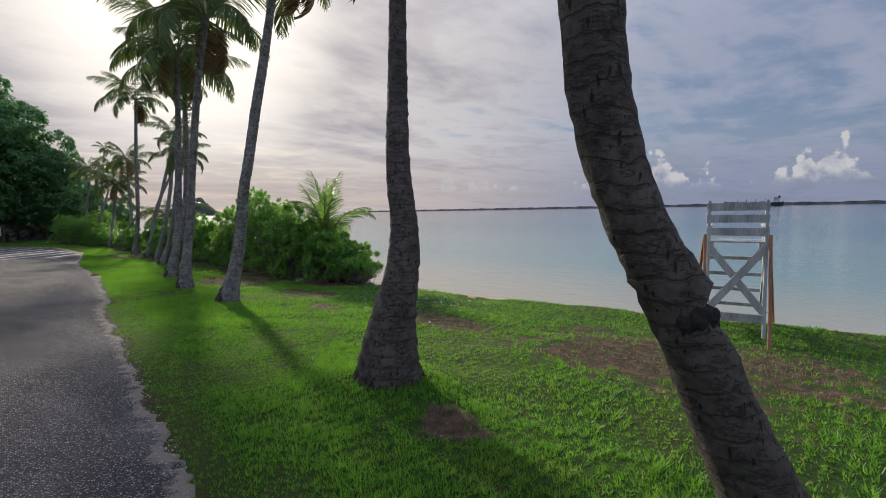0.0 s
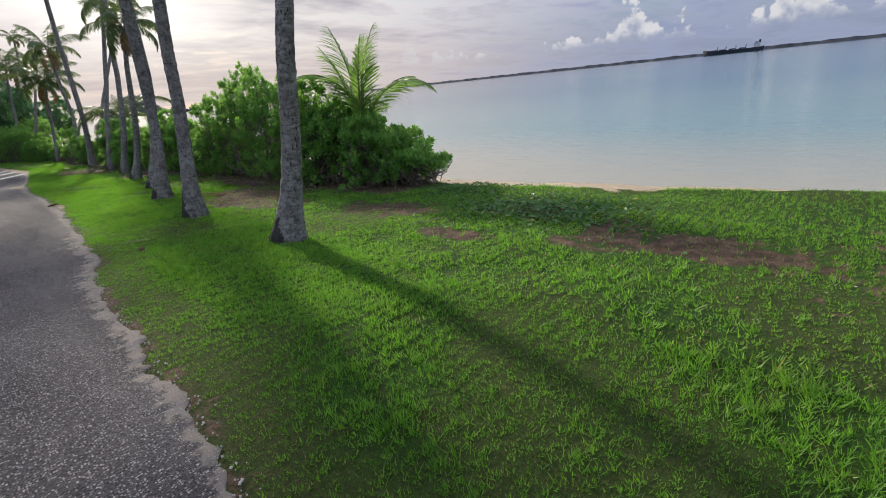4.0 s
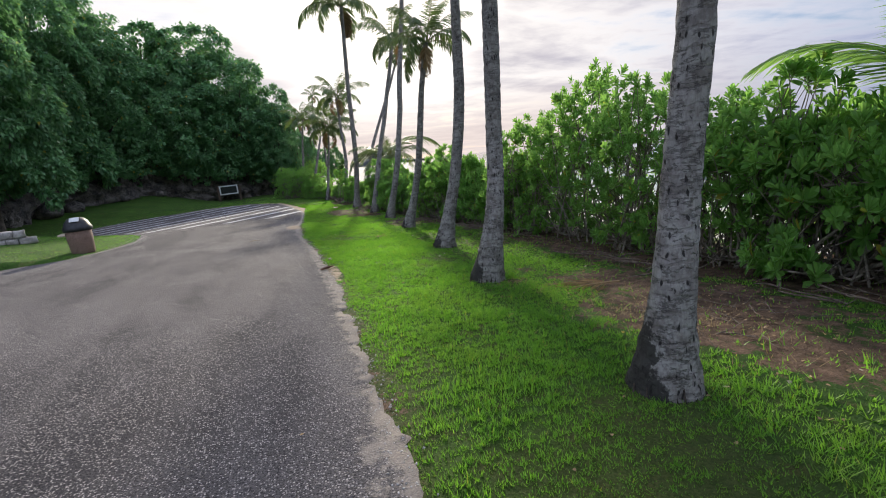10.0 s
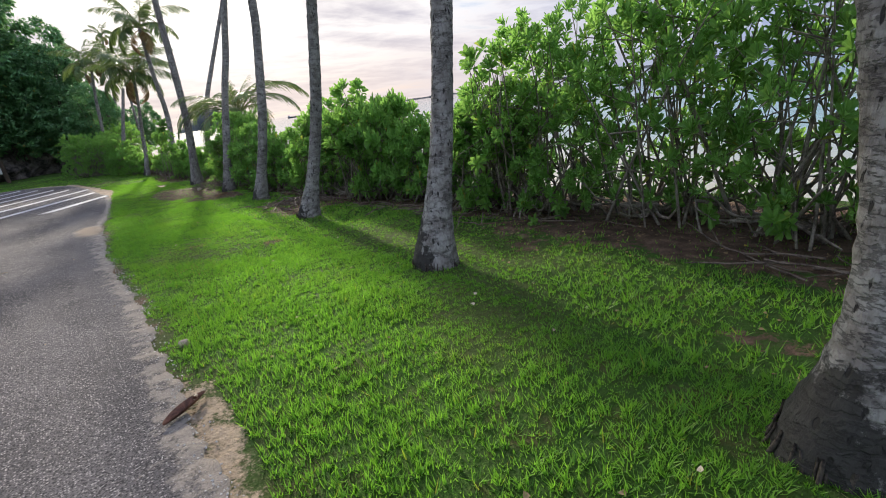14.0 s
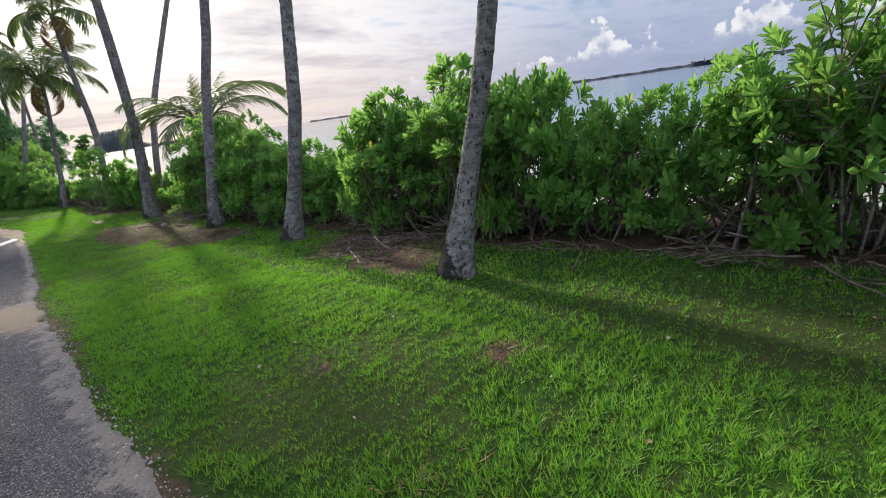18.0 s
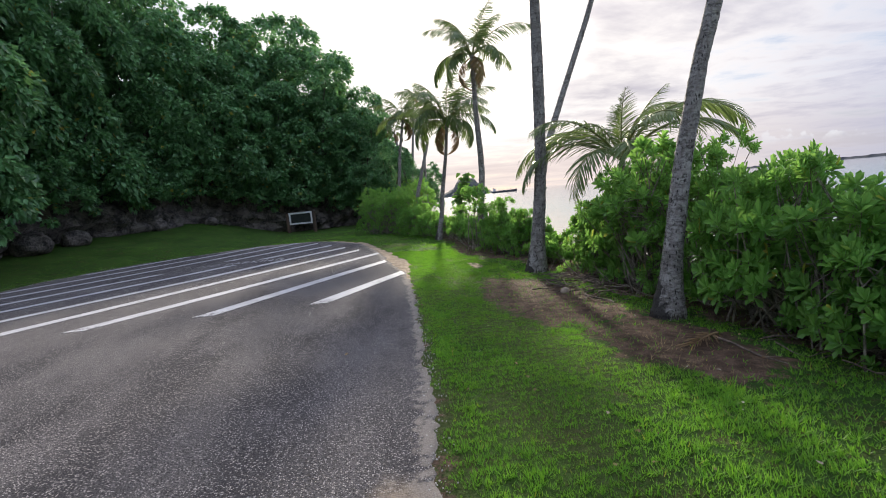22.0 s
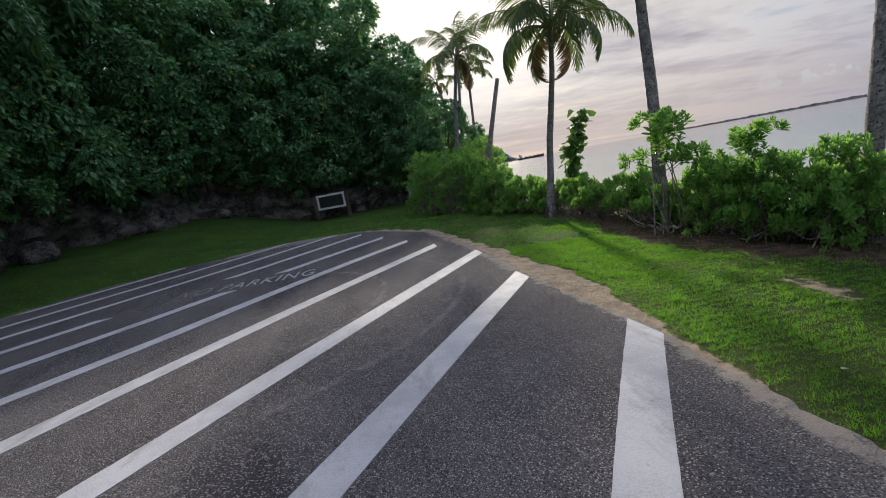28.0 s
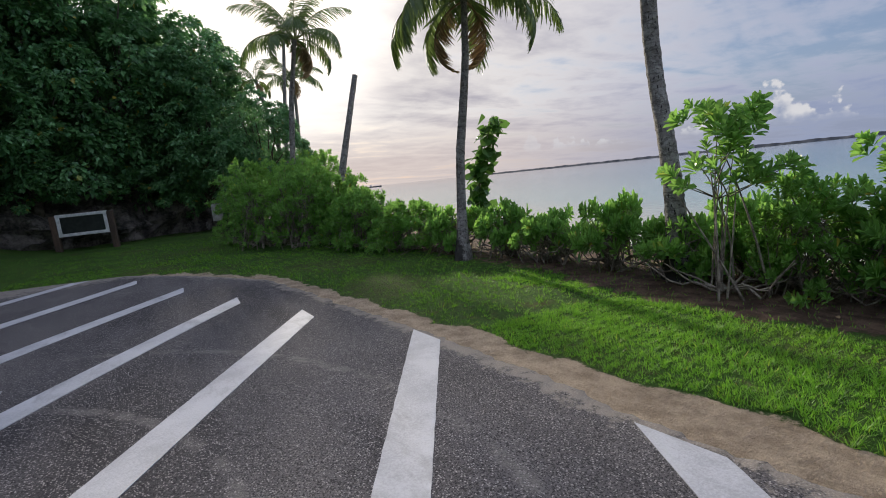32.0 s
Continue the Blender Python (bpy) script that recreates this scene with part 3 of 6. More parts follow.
HEDGE_FOOT = [(12, 6.6), (18, 6.5), (28, 6.6), (40, 6.6), (42.5, 6.1), (44.2, 5.75), (45.5, 5.85), (47, 6.1), (48.5, 6.4), (53, 6.2)]
SEA = -1.75


def along(table, y):
    ys, xs = np.array(table).T
    return np.interp(y, ys, xs)


def lawn(x, y):
    a, b = np.clip(x, -4, 9), np.clip(y, -6, 55) / 20
    return 0.0484 - 0.4723 * b - 0.1407 * b**2 + 0.0598 * b**3 - 0.0736 * a - 0.00202 * a * a + 0.0249 * a * b


def wave(x, y, s, k):
    return np.sin(x * s + 1.3 * k + 1.7 * np.sin(y * s * 0.7 + k)) * np.sin(y * s * 0.9 + 2.1 * k + 1.3 * np.sin(x * s * 0.8))


def land(x, y):
    """Height of the ground sheet, beach and sea bed."""
    x, y = np.asarray(x, float), np.asarray(y, float)
    z = lawn(x, y)
    # the bank on the landward side rises to the foot of the cliff
    yy = np.minimum(y, 56.5)
    out = np.maximum(0, along(LEFT, yy) - x)
    beyond = np.maximum(0, y - 57.5)
    z = z + np.minimum(0.13 * out * (y > 28), 1.3) + np.clip(-2.0 - x, 0, 6) * 0.16 * np.clip(beyond / 8, 0, 1)
    on_lawn = np.clip((x - along(RIGHT, np.minimum(y, 56.8)) - 0.25) / 0.8, 0, 1)
    z = z + on_lawn * (0.025 * wave(x, y, 2.1, 1) + 0.03 * wave(x, y, 0.8, 2))
    xs, xw = along(SAND_EDGE, y), along(WATER_EDGE, y)
    f = np.clip((x - xs) / np.maximum(xw - xs, 0.5), 0, 1)
    z = z * (1 - f) + SEA * f
    z = z - np.clip((x - xw) * 0.06, 0, 6)
    # swell of turf round the curved palm's foot
    z = z + 0.16 * np.exp(-((x - 2.65) ** 2 + (y - 3.5) ** 2) / 0.55)
    return z


def bare(x, y):
    """How far the turf is worn to soil, 0 to 1."""
    n1 = 0.5 + 0.5 * wave(x, y, 0.9, 3)
    n2 = 0.5 + 0.5 * wave(x, y, 2.6, 4)
    d = np.zeros_like(x)

    def spot(cx, cy, rx, ry, s):
        return s * np.clip(1.35 - np.sqrt(((x - cx) / rx) ** 2 + ((y - cy) / ry) ** 2), 0, 1)

    d = np.maximum(d, spot(6.5, 2.0, 2.3, 3.3, 0.66))
    worn = [
        (5.6, 7.0, 0.9, 0.7, 0.6), (5.85, 5.7, 0.6, 1.2, 0.8), (5.9, 11.4, 0.75, 1.2, 0.72), (5.0, 8.9, 0.3, 0.9, 0.75), (5.2, 14.6, 0.8, 1.8, 0.8),
        (5.5, 15.6, 1.35, 1.35, 0.98), (5.5, 17.2, 0.8, 0.9, 0.85), (5.0, 18.6, 0.25, 0.3, 0.6), (5.75, 33.2, 0.8, 1.5, 0.95), (6.9, 8.6, 0.9, 1.3, 0.5),
        (2.5, 2.5, 0.28, 0.5, 0.8), (6.95, 19.5, 0.85, 4.8, 0.72), (6.45, 28.2, 0.9, 1.3, 1.1), (5.75, 27.3, 0.55, 0.8, 0.9), (5.55, 36.2, 1.15, 2.3, 1.0),
        (2.3, 0.8, 0.5, 1.6, 0.3), (3.5, 25.8, 0.14, 0.12, 0.6), (4.3, 24.8, 0.25, 0.2, 0.6), (4.45, 17.75, 0.28, 0.22, 0.6), (6.1, 21.3, 0.35, 0.3, 0.7),
    ]
    for cx, cy, rx, ry, s in worn:
        d = np.maximum(d, spot(cx, cy, rx, ry, s))
    foot = along(HEDGE_FOOT, y)
    hedge = np.clip((x - foot) / 0.5, 0, 1) * (y > 12.5) * np.clip((9.6 - x) / 0.6, 0, 1)
    d = np.maximum(d, hedge * np.where(x > foot + 0.6, 0.85, 0.66))
    d = d * (0.85 + 0.3 * n1 + 0.25 * n2) + np.where(d > 0.05, 0.16 * wave(x, y, 3.7, 9) + 0.14 * wave(x, y, 8.3, 3), 0)
    edge = np.clip(1 - (x - along(RIGHT, np.minimum(y, 56.8))) / 0.35, 0, 1) * (x < 5) * (x > along(RIGHT, np.minimum(y, 56.8)) - 0.4) * (y < 57)
    return np.clip(np.maximum(d, edge * (0.25 + 0.5 * n2)), 0, 1)


def trodden_shaded(x, y):
    """Short, olive, walked-on turf beside the road and lawn spots darkened for shade, 0 to 1."""
    u = x - along(RIGHT, np.minimum(y, 56.8))
    wide = np.interp(y, [0, 2, 5, 8, 12, 14, 16, 30, 33, 40], [0.5, 0.6, 0.35, 0.75, 0.75, 0.45, 0.3, 0.25, 0.3, 0.3]) + 0.16 * wave(x, y, 2.3, 5)
    spots = np.clip(wave(x, y, 1.1, 11) * wave(x, y, 0.37, 4) * 3 - 0.35, 0, 0.75)
    # darker turf at these spots also stands in for shade on the lawn
    for cx, cy, rx, ry in [(2.9, 13.7, 0.9, 1.1), (4.5, 38.2, 1.3, 3.2), (4.3, 34.6, 0.8, 2.4), (3.6, 32.2, 0.5, 1.6), (5.5, 22.6, 0.8, 2.4), (5.6, 42.0, 0.9, 1.6)]:
        spots = np.maximum(spots, np.clip(1.3 - np.sqrt(((x - cx) / rx) ** 2 + ((y - cy) / ry) ** 2) + 0.35 * wave(x, y, 3.1, 2), 0, 0.85))
    return np.clip(np.maximum(np.clip((wide - u) / 0.3, 0, 1), spots), 0, 1)


def sandy(x, y):
    xs = along(SAND_EDGE, y)
    f = np.clip((x - xs - 0.35 + 0.3 * wave(x, y, 1.7, 5) + 0.3 * wave(x, y, 4.6, 8)) / 1.1 + 0.5, 0, 1)
    r = along(RIGHT, np.minimum(y, 56.8))
    wide = np.interp(y, [38.4, 39.2, 40.0, 40.9, 41.7, 43.2, 44.5, 46.5, 49, 54], [0.02, 0.10, 0.05, 0.10, 0.36, 0.62, 0.45, 0.36, 0.3, 0.3])
    verge = np.clip(0.5 + (wide + 0.05 * np.sin(y * 5.1) + 0.05 * wave(x, y, 7.0, 4) + 0.03 * wave(x, y, 19.0, 6) - (x - r)) / 0.16, 0, 1) * (x > r - 0.3) * (y > 38.3) * (y < 56)
    pale = np.exp(-(((x - 5.65) / 0.3) ** 2 + ((y - 40.7) / 0.75) ** 2)) * 0.62
    pocket = np.exp(-(((x - r - 0.05) / 0.22) ** 4 + ((y - 20.4) / 1.0) ** 4)) * 0.6
    return np.maximum(np.maximum(np.maximum(f, verge), pale), pocket)


def grid_axis(*spans):
    return np.unique(np.concatenate([np.arange(a, b, s) for a, b, s in spans]).round(3))


def make_ground():
    xs = grid_axis((-4000, -200, 600), (-200, -40, 20), (-40, -12, 2), (-12, 0, 0.6), (0, 12.4, 0.16), (12.4, 22, 0.6), (22, 100, 8), (100, 4001, 600))
    ys = grid_axis((-4000, -200, 600), (-200, -20, 20), (-20, -2, 1.5), (-2, 52, 0.2), (52, 80, 0.8), (80, 200, 10), (200, 4001, 600))
    X, Y = np.meshgrid(xs, ys)
    V = np.stack([X, Y, land(X, Y)], 2).reshape(-1, 3)
    w = len(xs)
    i = (np.arange(len(ys) - 1)[:, None] * w + np.arange(w - 1)).ravel()
    me = fast_mesh("ground", V, np.stack([i, i + 1, i + w + 1, i + w], 1), M["ground"], True)
    cov = np.zeros((len(V), 4), np.float32)
    cov[:, 0] = bare(V[:, 0], V[:, 1])
    cov[:, 1] = sandy(V[:, 0], V[:, 1])
    cov[:, 2] = trodden_shaded(V[:, 0], V[:, 1]) * (V[:, 0] > 0)
    cov[:, 3] = 1
    me.attributes.new("cover", "FLOAT_COLOR", "POINT").data.foreach_set("color", cov.ravel())
    tagged(new("ground", me), "green lawn with bare brown soil and a sandy beach edge", "lawn", kind="structure")


make_ground()


def road_z(x, y):
    return lawn(x, y) + 0.014


def make_road():
    ys = np.concatenate([np.arange(-40, 0, 1.0), np.arange(0, 56.85, 0.06)])
    rough = np.random.default_rng(12)
    rag = rough.normal(0, 0.014, len(ys))
    for span in (5, 17, 60):
        rag = rag + np.convolve(rough.normal(0, 0.024, len(ys)), np.ones(span) / span**0.62, "same")
    r = along(RIGHT, ys) + rag * np.clip((57 - ys) / 8, 0, 1)
    l = along(LEFT, ys) + rag * 0.6 * np.clip((57 - ys) / 8, 0, 1)
    u = np.array([0, 0.02, 0.05, 0.1, 0.17, 0.25, 0.35, 0.45, 0.55, 0.65, 0.75, 0.83, 0.9, 0.95, 0.97, 0.985, 1.0])
    X = l[:, None] + (r - l)[:, None] * u
    Y = np.repeat(ys[:, None], len(u), 1)
    Z = road_z(X, Y)
    w = len(u)
    top = np.stack([X, Y, Z], 2)
    skirt_l = np.stack([l - 0.05, ys, Z[:, 0] - 0.12], 1)[:, None]
    skirt_r = np.stack([r + 0.04, ys, Z[:, -1] - 0.12], 1)[:, None]
    V = np.concatenate([skirt_l, top, skirt_r], 1).reshape(-1, 3)
    w += 2
    i = (np.arange(len(ys) - 1)[:, None] * w + np.arange(w - 1)).ravel()
    me = fast_mesh("road", V, np.stack([i, i + 1, i + w + 1, i + w], 1), M["asphalt"], True)
    cov = np.zeros((len(V), 4), np.float32)
    rr, ll = along(RIGHT, V[:, 1]), along(LEFT, V[:, 1])
    e = np.clip(1 - (rr - V[:, 0]) / np.interp(V[:, 1], [0, 8, 12, 24, 28, 31, 36, 56], [0.18, 0.2, 0.3, 0.32, 0.42, 0.4, 0.2, 0.45]), 0, 1)
    e = np.maximum(e, np.clip(1 - (V[:, 0] - ll) / 0.5, 0, 1) * 0.8)
    e = np.maximum(e, np.clip((V[:, 1] - 54.3) / 1.5, 0, 1) * 0.9)
    puddle = 1.3 * np.clip(1.2 - np.sqrt(((V[:, 0] - 2.4) / 0.36) ** 2 + ((V[:, 1] - 30.6) / 1.1) ** 2), 0, 1)
    cov[:, 0] = np.clip(puddle, 0, 1)
    cov[:, 1] = np.maximum(e, puddle)
    cov[:, 3] = 1
    me.attributes.new("cover", "FLOAT_COLOR", "POINT").data.foreach_set("color", cov.ravel())
    return tagged(new("road", me), "worn grey asphalt road with crumbling pale edges and white stripes", "road", kind="structure")


road = make_road()
# left edges of the painted lines: two points each, near end and far end
STRIPES = [(1.46, 37.5, 3.69, 40.99), (-0.49, 37.54, 3.40, 43.75), (-2.5, 37.57, 3.33, 46.4), (-4.3, 37.6, 2.71, 48.45), (-2.21, 44.0, 2.15, 50.26), (-3.34, 45.53, 1.45, 52.2), (-4.55, 47.04, 0.70, 54.46), (-5.8, 48.59, -0.35, 56.36), (-7.3, 49.9, -2.0, 57.5), (-9.2, 50.6, -3.5, 58.7)]


def make_stripes():
    """Hatched white lines across the end of the road, clipped to it."""
    for k, (xa, ya, xb, yb) in enumerate(STRIPES):
        slope = (xb - xa) / (yb - ya)
        y = np.arange(37.5, 56.6, 0.1)
        bow = (0.02, 0.05, 0.07, 0.25, 0.2, 0.15, 0.0, 0.0, 0.0, 0.0)[k]
        x = xa + slope * (y - ya) - bow * np.sin(np.pi * np.clip((y - ya) / (yb - ya), 0, 1))
        ok = (x > along(LEFT, y) + 0.25) & (x < along(RIGHT, y) - (0.0 if xb > 0.5 else 0.24)) & (y < yb + 0.12)
        if k in (5, 6):
            # worn through where the lettering crosses
            ok &= ~((y > 47.3) & (y < 48.5)) if k == 5 else ~((y > 47.0) & (y < 49.4))
        runs = np.split(np.flatnonzero(ok), np.flatnonzero(np.diff(np.flatnonzero(ok)) > 1) + 1)
        for run in runs:
            if len(run) < 4:
                continue
            q = y[run]
            a = np.stack([x[run] + 0.004 * np.sin(q * 31 + k) * np.sin(q * 7), q], 1)
            b = a + np.array([0.36, -0.02])
            za, zb = road_z(a[:, 0], a[:, 1]) + 0.005, road_z(b[:, 0], b[:, 1]) + 0.005
            A, B = np.column_stack([a, za]), np.column_stack([b, zb])
            if xb > 0.5 and abs(q[-1] - yb) < 0.6:
                # the far end is cut along the road's edge
                m = max(int(np.searchsorted(B[:, 1], B[-1, 1] - 0.6)), 2)
                A, B = np.concatenate([A[:m], A[-1:]]), np.concatenate([B[:m], B[m : m + 1]])
            low = np.array([0, 0, 0.006])
            V = np.concatenate([A - low, A, B, B - low])
            n = len(A)
            i = np.arange(n - 1)
            F = np.concatenate([np.stack([i + c * n, i + (c + 1) * n, i + (c + 1) * n + 1, i + c * n + 1], 1) for c in range(3)])
            ends = np.array([[0, n, 2 * n, 3 * n], [n - 1, 4 * n - 1, 3 * n - 1, 2 * n - 1]])
            part("painted_stripe", fast_mesh("painted_stripe", V, np.concatenate([F, ends])), M["paint"], road, "worn white painted line")


make_stripes()


def make_lettering():
    cu = bpy.data.curves.new("lettering", "FONT")
    cu.body, cu.size, cu.extrude = "NO PARKING", 0.62, 0.002
    cu.space_character = 1.15
    ob = new("painted_lettering", cu)
    me = bpy.data.meshes.new_from_object(ob.evaluated_get(bpy.context.evaluated_depsgraph_get()))
    bpy.data.objects.remove(ob)
    w = max(v.co.x for v in me.vertices)
    for v in me.vertices:
        p = Vector((-3.45 + v.co.x * 3.2 / w, 47.62 + v.co.y * 1.75 - 0.09 * v.co.x, 0))
        v.co = (p.x, p.y, float(road_z(p.x, p.y)) + 0.006 + v.co.z)
    me.materials.clear()
    part("painted_lettering", me, M["faded_paint"], road, "faded white words NO PARKING painted on asphalt")


make_lettering()


def make_sea():
    xs = np.concatenate([[6, 14, 24, 60, 200, 800, 4500]])
    ys = np.array([-4500, -800, -100, 0, 100, 800, 4500])
    X, Y = np.meshgrid(xs, ys)
    V = np.stack([X, Y, 0 * X + SEA], 2).reshape(-1, 3)
    w = len(xs)
    i = (np.arange(len(ys) - 1)[:, None] * w + np.arange(w - 1)).ravel()
    tagged(new("water", fast_mesh("water", V, np.stack([i, i + 1, i + w + 1, i + w], 1), M["sea"])), "calm turquoise lagoon water with small ripples", "sea", kind="structure")


make_sea()

# ---- coconut palms ----


def frond_mesh(seed, length, droop, young=False):
    """A pinnate frond: an arched rachis along x and drooping leaflets on both sides."""
    rng = np.random.default_rng(seed)
    k = 22
    s = np.linspace(0, 1, k)
    ang = 0.75 - droop * s**1.3
    step = length / (k - 1)
    P = np.concatenate([[[0, 0, 0]], np.cumsum(np.stack([np.cos(ang), 0.03 * np.sin(3 * s), np.sin(ang)], 1)[:-1] * step, 0)])
    rv, rf = tube(P, np.linspace(0.035, 0.006, k), 5)
    n = 54
    t = np.linspace(0.16, 1.0, n)
    pos = np.stack([np.interp(t, s, P[:, c]) for c in range(3)], 1)
    tan = np.stack([np.interp(t, s, np.cos(ang)), 0 * t, np.interp(t, s, np.sin(ang))], 1)
    lv = np.array([[0, 0.013, 0], [0, -0.013, 0], [0.4, -0.022, 0.02], [0.4, 0.022, 0.02], [0.75, -0.016, -0.06], [0.75, 0.016, -0.06], [1.0, 0.0, -0.2]])
    lf4 = np.array([[0, 1, 2, 3], [3, 2, 4, 5]])
    lf3 = np.array([[5, 4, 6]])
    vs, f4, f3, m = [rv], [rf], [], len(rv)
    for side in (-1, 1):
        size = length * 0.27 * np.sin(np.pi * np.clip(t * 0.86 + 0.12, 0, 1)) ** 0.6 * rng.uniform(0.8, 1.1, n)
        hang = (0.25 if young else 0.55) + 0.35 * t + rng.normal(0, 0.13, n)
        ax = tan * ((0.85 if young else 0.45) + 0.5 * t[:, None]) + np.stack([0 * t, side * np.cos(hang), -np.sin(hang)], 1)
        turn = bases(ax, rng.normal(0, 0.35, n))
        keep = rng.random(n) > 0.05
        base = lv * np.array([1, (0.6 if young else 1.0) / (length * 0.2), 1])
        v, q = scatter(base, lf4, pos[keep], turn[keep], size[keep])
        vs.append(v)
        f4.append(q + m)
        f3.append(lf3[None] + (np.arange(keep.sum()) * 7)[:, None, None] + m)
        m += len(v)
    k = len(rv)
    leaflets = [np.concatenate(f4[1:]) - k, np.concatenate([f.reshape(-1, 3) for f in f3]) - k]
    return (np.concatenate(vs[1:]), leaflets), (rv, rf)


def frond_pair(name, seed, length, droop, mat, young=False):
    (lv, lf), (rv, rf) = frond_mesh(seed, length, droop, young)
    return fast_mesh(name, lv, lf, mat), fast_mesh("midrib", rv, rf, M["rachis"] if name != "dead_frond" else mat, True)


def put_frond(name, pair, ob, m, label=""):
    part("midrib", pair[1], None, part(name, pair[0], None, ob, label, m))


FRONDS = [frond_pair("frond", 20 + i, ln, dr, M["palm_leaf"]) for i, (ln, dr) in enumerate([(3.0, 1.2), (3.2, 1.55), (2.9, 1.95), (2.7, 2.4)])]
DEAD_FROND = frond_pair("dead_frond", 31, 2.6, 2.7, M["dead_leaf"])
DROOPING = [frond_pair("frond", 50 + i, ln, dr, M["palm_leaf"], True) for i, (ln, dr) in enumerate([(2.3, 0.7), (2.6, 1.6), (2.6, 2.1)])]
YOUNG = [frond_pair("frond", 40 + i, ln, dr, M["young_palm"], True) for i, (ln, dr) in enumerate([(2.3, 0.55), (2.6, 1.5), (2.6, 2.1)])]


def trunk_mesh(path, r0, seed, flare=0.75, flare_h=0.45, knob=None, rib=0.028):
    """A ringed, slightly crooked trunk along path, swollen at the foot."""
    rng = np.random.default_rng(seed)
    P = np.asarray(path, float)
    d = np.concatenate([[0], np.cumsum(np.linalg.norm(np.diff(P, axis=0), axis=1))])
    n = int(d[-1] / 0.055)
    t = np.linspace(0, d[-1], n)
    # smooth the given points
    Q = np.stack([np.interp(t, d, P[:, c]) for c in range(3)], 1)
    for _ in range(14):
        Q[1:-1] = (Q[:-2] + 2 * Q[1:-1] + Q[2:]) / 4
    side = 18
    a = np.arange(side) * 2 * np.pi / side
    r = r0 * (1 - 0.38 * np.clip(t / d[-1], 0, 1)) * (1 + flare * np.exp(-(np.maximum(0, t - 0.25) / flare_h) ** 1.3))
    # slanting, uneven leaf-scar rings
    gap = np.cumsum(rng.uniform(0.6, 1.4, n))
    turns = 2 * np.pi * gap / gap[-1] * d[-1] / 0.15
    slant = 1.6 * np.sin(a + seed)[None] + 1.1 * np.sin(3 * a + 2.0 * seed)[None] + 1.3 * np.sin(5 * a[None] + 2.1 * t[:, None])
    saw = (turns[:, None] + slant) / (2 * np.pi) % 1.0
    ring = 1 + rib * (1.2 - 2.4 * saw) * np.clip(t + rib * 4, 0, 1)[:, None]
    lob = 1 + 0.10 * np.exp(-t / 0.4)[:, None] * np.sin(5 * a + seed)[None] + 0.025 * rng.normal(0, 1, (n, side)) + 0.03 * np.sin(2 * a[None] + t[:, None] * 1.7 + seed)
    if knob:
        # a torn leaf-scar ledge with a hollow under it
        at, ang, depth = knob
        facing = np.clip(np.cos(a - ang), 0, 1)[None] ** 1.5
        u = t[:, None] - at
        lob = lob + facing * (depth * np.exp(-np.clip(u, 0, 9) / 0.17) * (u >= 0) - 1.7 * depth * np.exp(-(((u + 0.08) / 0.10) ** 2)) * (u < 0))
    return tube(Q, r[:, None] * ring * lob, side)


def root_skirt(r, seed):
    """Short dark roots that run down the foot into the turf."""
    rng = np.random.default_rng(seed + 300)
    pieces = []
    for a in np.arange(44) * 2 * np.pi / 44 + rng.normal(0, 0.06, 44):
        h, out = rng.uniform(0.03, 0.11), rng.uniform(1.0, 1.16)
        t = np.linspace(0, 1, 5)
        rad = r * (0.90 + (out - 0.90) * t**1.6)
        aa = a + rng.normal(0, 0.10) * t
        pieces.append(tube(np.stack([rad * np.cos(aa), rad * np.sin(aa), h * (1 - t) - 0.05 * t], 1), np.linspace(0.006, 0.010, 5) * rng.uniform(0.7, 1.5), 5))
    return joined(pieces)


